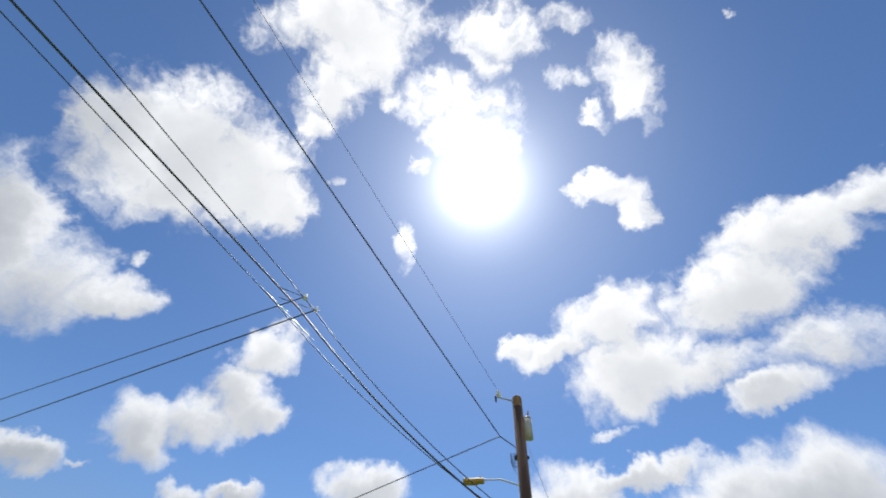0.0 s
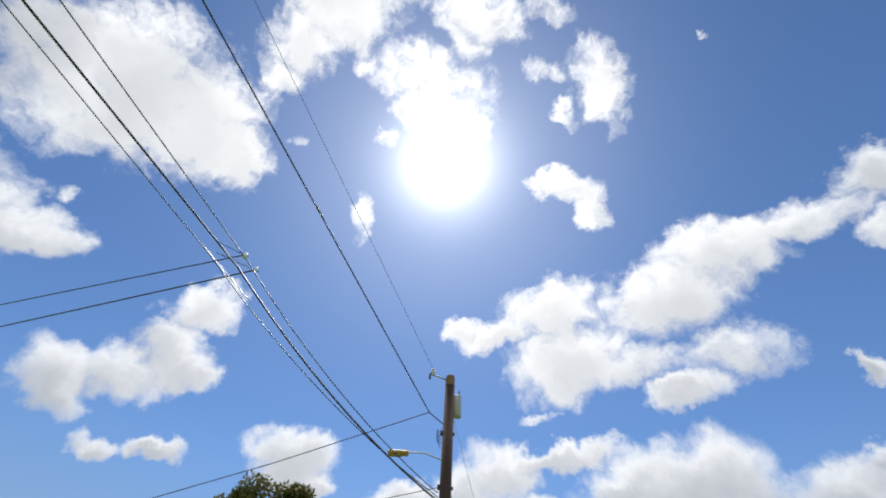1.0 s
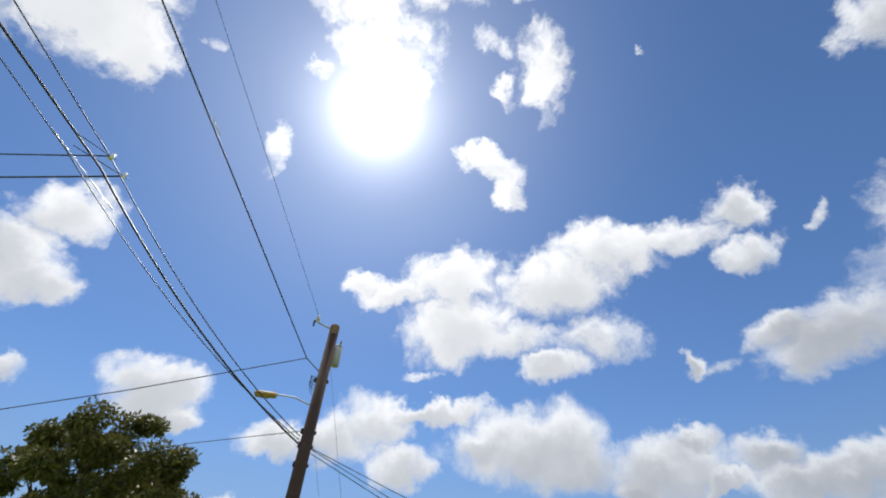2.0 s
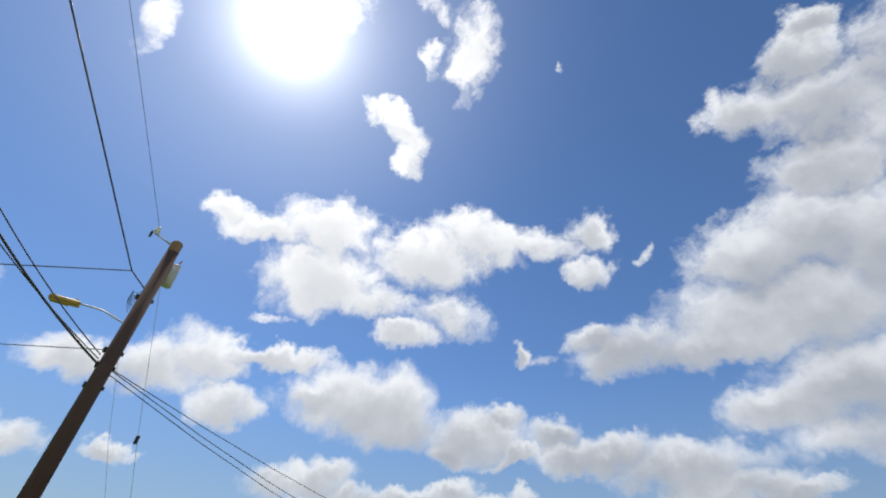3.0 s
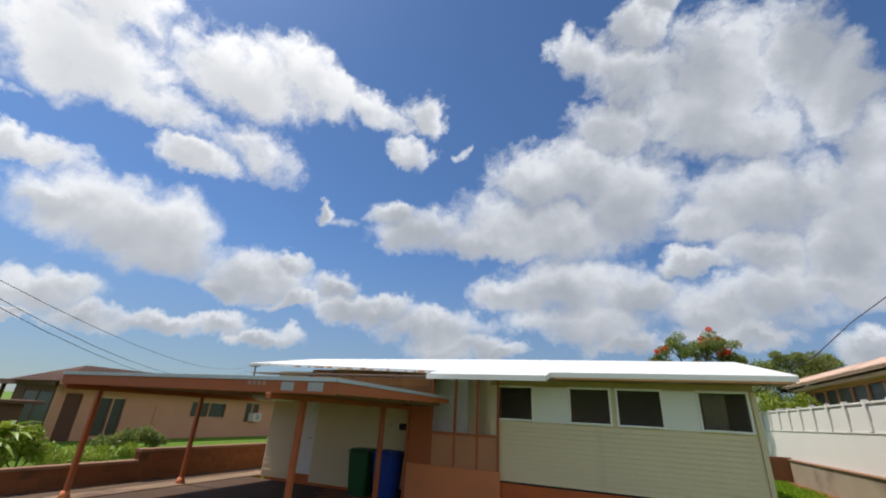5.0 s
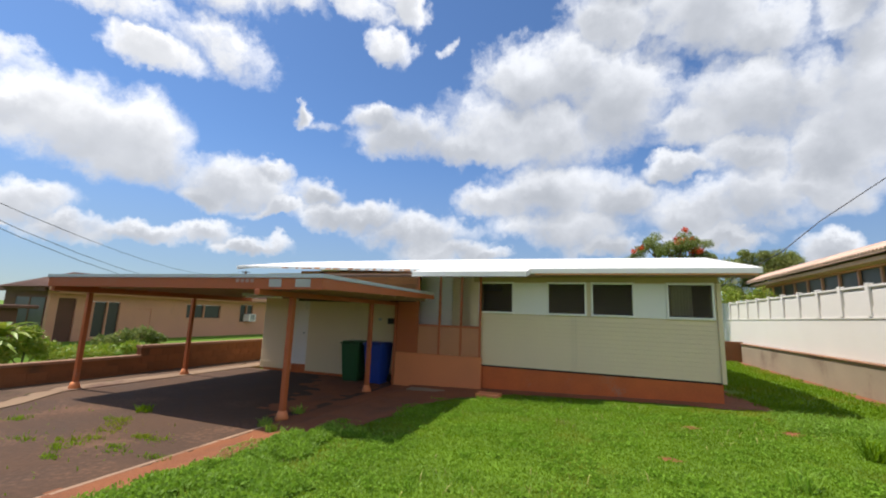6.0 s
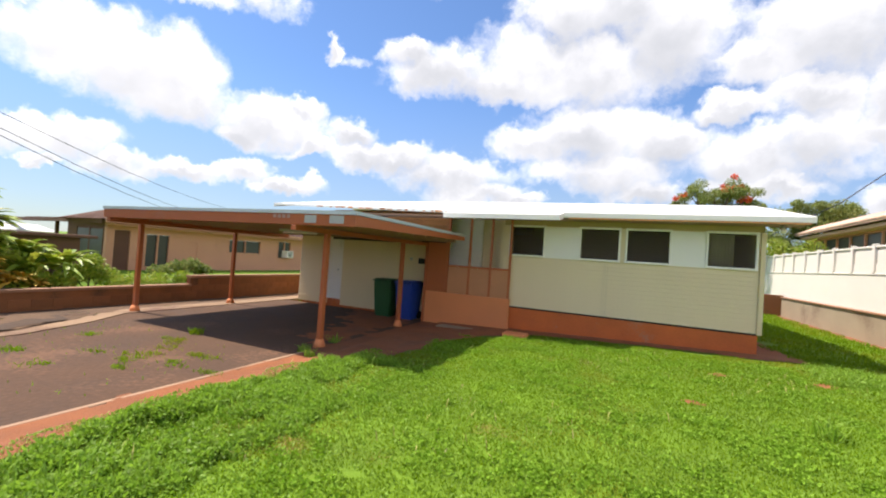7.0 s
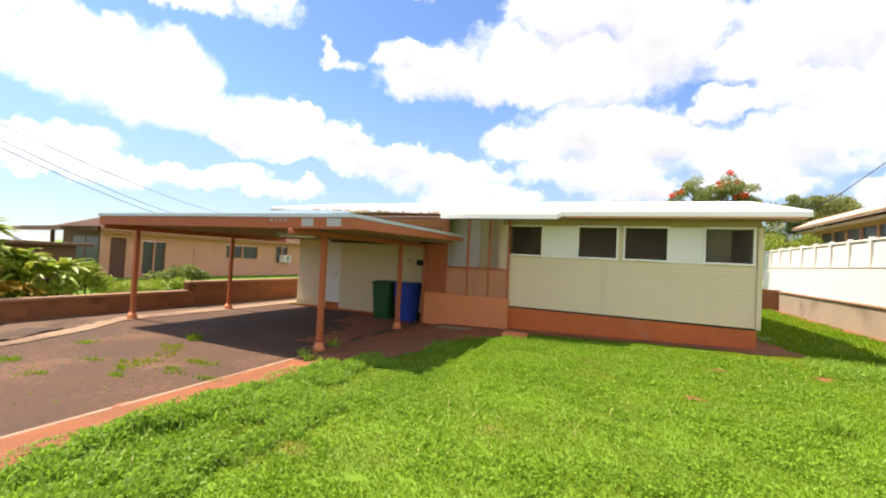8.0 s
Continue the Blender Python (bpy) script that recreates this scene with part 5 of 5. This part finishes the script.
def blades(n, xr, yr, h, w, lean, test, seed, patch=None):
    """Grass blades, bent once, scattered over a stretch of the lawn."""
    r = np.random.default_rng(seed)
    x, y = r.uniform(*xr, n), r.uniform(*yr, n)
    keep = np.array([not test(a, b) and (patch is None or patch(a, b, u)) for a, b, u in zip(x, y, r.random(n))])
    x, y = x[keep], y[keep]
    n = len(x)
    z = np.array([ground_z(a, b) for a, b in zip(x, y)])
    a = r.uniform(0, math.tau, n)
    hh, l = h * r.uniform(0.5, 1.4, n), lean * r.uniform(0.3, 1.3, n)
    out, side = np.stack([np.cos(a), np.sin(a)], 1), np.stack([-np.sin(a), np.cos(a)], 1)
    v = np.zeros((n, 5, 3))
    ww = w * r.uniform(0.6, 1.4, n)
    for k, (f, g, s) in enumerate(((0, 0, 0.7), (0, 0, -0.7), (0.35, 0.65, 1), (0.35, 0.65, -1), (1, 1, 0))):
        v[:, k, :2] = np.stack([x, y], 1) + out * (l * f)[:, None] + side * (ww * s * 0.5)[:, None]
        v[:, k, 2] = z - 0.005 + hh * g
    k = np.arange(n)[:, None] * 5
    tri = np.concatenate([k + [[0, 1, 3]], k + [[0, 3, 2]], k + [[2, 3, 4]]])
    return v.reshape(-1, 3), tri


def clump_field(x, y):
    return noise.noise(Vector((x * 0.55, y * 0.55, 3.0))) + 0.5 * noise.noise(Vector((x * 1.7, y * 1.7, 9.0)))


v, f = blades(300000, (-7.6, 3.7), (-9.6, 0.5), 0.03, 0.009, 0.03, bare, 31)
tagged(new("grass", soup("grass", v, f, M_GRASS)), "short bright green lawn grass", "grass", "", "stuff")
v, f = blades(60000, (-7.2, 3.4), (-14.0, -9.6), 0.034, 0.02, 0.035, bare, 36)
tagged(new("grass", soup("grass", v, f, M_GRASS)), "short green lawn grass near the street", "grass", "", "stuff")
v, f = blades(22000, (0.3, 3.7), (0.0, 13.5), 0.07, 0.018, 0.05, bare, 32)
tagged(new("grass", soup("grass", v, f, M_GRASS)), "short green grass beside the house", "grass", "", "stuff")


def weedy(x, y, u):
    edge = max(0.0, 1.0 - (x + 7.3) / 2.6) if y < -4.5 else 0.0
    right = max(0.0, 1.0 - abs(y + 1.6) / 1.0) * (x > 0.3)
    return u < 0.05 + 0.9 * edge + 0.6 * right + 0.35 * max(0.0, clump_field(x, y))


v, f = blades(130000, (-7.6, 3.7), (-9.6, -0.6), 0.036, 0.018, 0.04, bare, 33, weedy)
tagged(new("weeds", soup("weeds", v, f, M_WEED)), "broad-leaved green weeds growing in the lawn", "weeds", "", "stuff")


def tall(x, y, u):
    edge = max(0.0, 1.0 - (x + 7.3) / 1.4) if y < -4.8 else 0.0
    right = max(0.0, 1.0 - abs(y + 1.7) / 0.7) * (x > 0.4)
    return u < (x > -6.95) * 0.8 * edge * max(0.1, 0.5 + clump_field(x * 2, y * 2)) + 0.5 * right


v, f = blades(30000, (-7.5, 3.6), (-9.8, -0.9), 0.16, 0.016, 0.12, bare, 34, tall)
tagged(new("tall_grass", soup("tall_grass", v, f, M_WEED)), "taller unmown grass and weeds at the lawn's edge", "grass", "", "stuff")
v, f = blades(9000, (-7.5, 3.6), (-10.5, -0.9), 0.09, 0.012, 0.08, bare, 35, lambda x, y, u: u < 0.5 * max(0.0, clump_field(x + 40, y)))
tagged(new("dry_grass", soup("dry_grass", v, f, M_STRAW)), "dry yellow blades in the lawn", "grass", "", "stuff")


def bank(x, y):
    """Height of the unmown weeds along the drive, in loose mounds."""
    fade = max(0.0, 1.0 - (x + 7.3) / (2.2 if y < -6.5 else 1.5)) * min(1.0, max(0.0, (x + 7.25) / 0.45))
    return fade * max(0.0, 0.32 + 1.3 * clump_field(x * 2.4, y * 2.4))


wx, wy = -7.45 + 2.6 * rng.random(5200) ** 1.3, rng.uniform(-9.8, -4.9, 5200)
wpick = [(a, b, bank(a, b)) for a, b in zip(wx, wy) if not bare(a, b) and bank(a, b) > 0.1]
wl = leaves_mesh("weed_leaves", [(a, b, ground_z(a, b) + 0.02 + 0.15 * h) for a, b, h in wpick], [0.05 + 0.09 * h for a, b, h in wpick], 60000, 0.042, M_WEED, droop=-0.2, flat=1.0, aspect=0.5)
tagged(new("weed_leaves", wl), "leafy green weeds along the lawn's edge", "weeds", "", "stuff")
cx, cy = rng.uniform(-7.0, 2.6, 9000), rng.uniform(-9.6, -1.2, 9000)
cpick = [(a, b) for a, b in zip(cx, cy) if not bare(a, b) and clump_field(a * 2.1 + 7, b * 2.1) > 0.05]
wl = leaves_mesh("clover", [(a, b, ground_z(a, b) + 0.028) for a, b in cpick], [0.075] * len(cpick), 70000, 0.03, M_CLOVER, droop=-0.1, flat=0.3, aspect=0.75)
tagged(new("clover", wl), "low round-leaved clover patches in the lawn", "weeds", "", "stuff")
gx, gy = rng.uniform(0.4, 3.3, 260), rng.uniform(-2.3, -1.0, 260)
wl = leaves_mesh("weed_leaves", [(a, b, ground_z(a, b) + 0.06) for a, b in zip(gx, gy)], [0.1] * 260, 9000, 0.042, M_WEED, droop=0.0, flat=0.8, aspect=0.5)
tagged(new("weed_leaves", wl), "leafy green weeds beside the house corner", "weeds", "", "stuff")


def tuft(x, y, z, n, h, spread, w, mat, label, name="grass_tuft", seed=0, group=""):
    r = np.random.default_rng(seed)
    verts, faces = [], []
    for _ in range(n):
        a, q = r.uniform(0, math.tau), spread * r.random() ** 0.7
        px, py = x + math.cos(a) * q, y + math.sin(a) * q * 0.8
        b, l, hh = r.uniform(0, math.tau), h * r.uniform(0.4, 1.2), h * r.uniform(0.5, 1.2)
        sx, sy = -math.sin(b) * w * 0.5, math.cos(b) * w * 0.5
        i = len(verts)
        verts += [(px - sx, py - sy, z), (px + sx, py + sy, z), (px + sx + math.cos(b) * l * 0.4, py + sy + math.sin(b) * l * 0.4, z + hh * 0.75),
                  (px - sx + math.cos(b) * l * 0.4, py - sy + math.sin(b) * l * 0.4, z + hh * 0.75), (px + math.cos(b) * l, py + math.sin(b) * l, z + hh)]
        faces += [(i, i + 1, i + 2, i + 3), (i + 3, i + 2, i + 4)]
    return tagged(new(name, soup(name, verts, faces, mat)), label, "grass tuft", "", "stuff")


rt = random.Random(8)
spots = []
TUFT_SPOTS = ((-9.84, -6.28), (-10.12, -6.01), (-10.35, -5.78), (-10.31, -7.04), (-9.59, -7.07), (-9.65, -6.87), (-9.29, -7.37), (-9.61, -6.68), (-9.21, -6.25), (-8.87, -6.76), (-11.83, -6.55), (-8.09, -6.82), (-10.19, -7.88), (-11.4, -7.74), (-8.84, -6.26))
for cx0, cy0 in TUFT_SPOTS:
    for _ in range(3):
        x, y, q = cx0 + rt.gauss(0, 0.1), cy0 + rt.gauss(0, 0.06), rt.uniform(0.04, 0.12)
        for _ in range(rt.randint(16, 46)):
            spots.append((x + rt.gauss(0, q), y + rt.gauss(0, q * 0.6)))
for _ in range(160):
    spots.append((rt.uniform(-13.0, -8.3), rt.uniform(-9.0, -5.6)))
verts, faces = [], []
for x, y in spots:
    a, h, l = rt.uniform(0, math.tau), rt.uniform(0.02, 0.065), rt.uniform(0.01, 0.06)
    sx, sy, i = -math.sin(a) * 0.009, math.cos(a) * 0.009, len(verts)
    verts += [(x - sx, y - sy, -0.281), (x + sx, y + sy, -0.281), (x + math.cos(a) * l, y + math.sin(a) * l, -0.28 + h)]
    faces.append((i, i + 1, i + 2))
tagged(new("driveway_grass", soup("driveway_grass", verts, faces, M_GRASS)), "thin green grass growing through the asphalt", "grass", "", "stuff")
tuft(-10.58, -5.23, -0.281, 90, 0.12, 0.16, 0.014, M_GRASS, "bushy tuft of grass in the asphalt", seed=90, group="tufts in the driveway")
tuft(-0.59, -5.07, ground_z(-0.59, -5.07), 42, 0.24, 0.17, 0.017, M_WEED, "tall green tuft of grass in the lawn", seed=91)
tuft(0.75, -3.5, ground_z(0.75, -3.5), 50, 0.3, 0.12, 0.018, M_GRASS, "tall tuft of grass in the lawn", seed=92)
for k, (x, y) in enumerate(((-7.95, -5.0), (-7.6, -5.2), (-7.2, -5.35), (-6.7, -5.5), (-8.05, -4.0))):
    tuft(x, y, -0.29, 40, 0.16, 0.12, 0.014, M_WEED, "green weed tuft beside the carport post", seed=95 + k)

# ---- blocks of the low wall ----
blk = to_mesh("block", boxes((0, 0.010, 0.004, 0.396, 0.004, 0.196), bevel=0.003), M_BLOCK)
for row in range(5):
    z = -0.40 + row * 0.2
    y = -13.9 + (0.2 if row % 2 else 0.0)
    while y < 6.6:
        if z + 0.2 < 0.18 or (y > -2.3 and z + 0.2 < 0.43):
            piece("block", blk, lw, (-15.119, y, z))
        y += 0.4
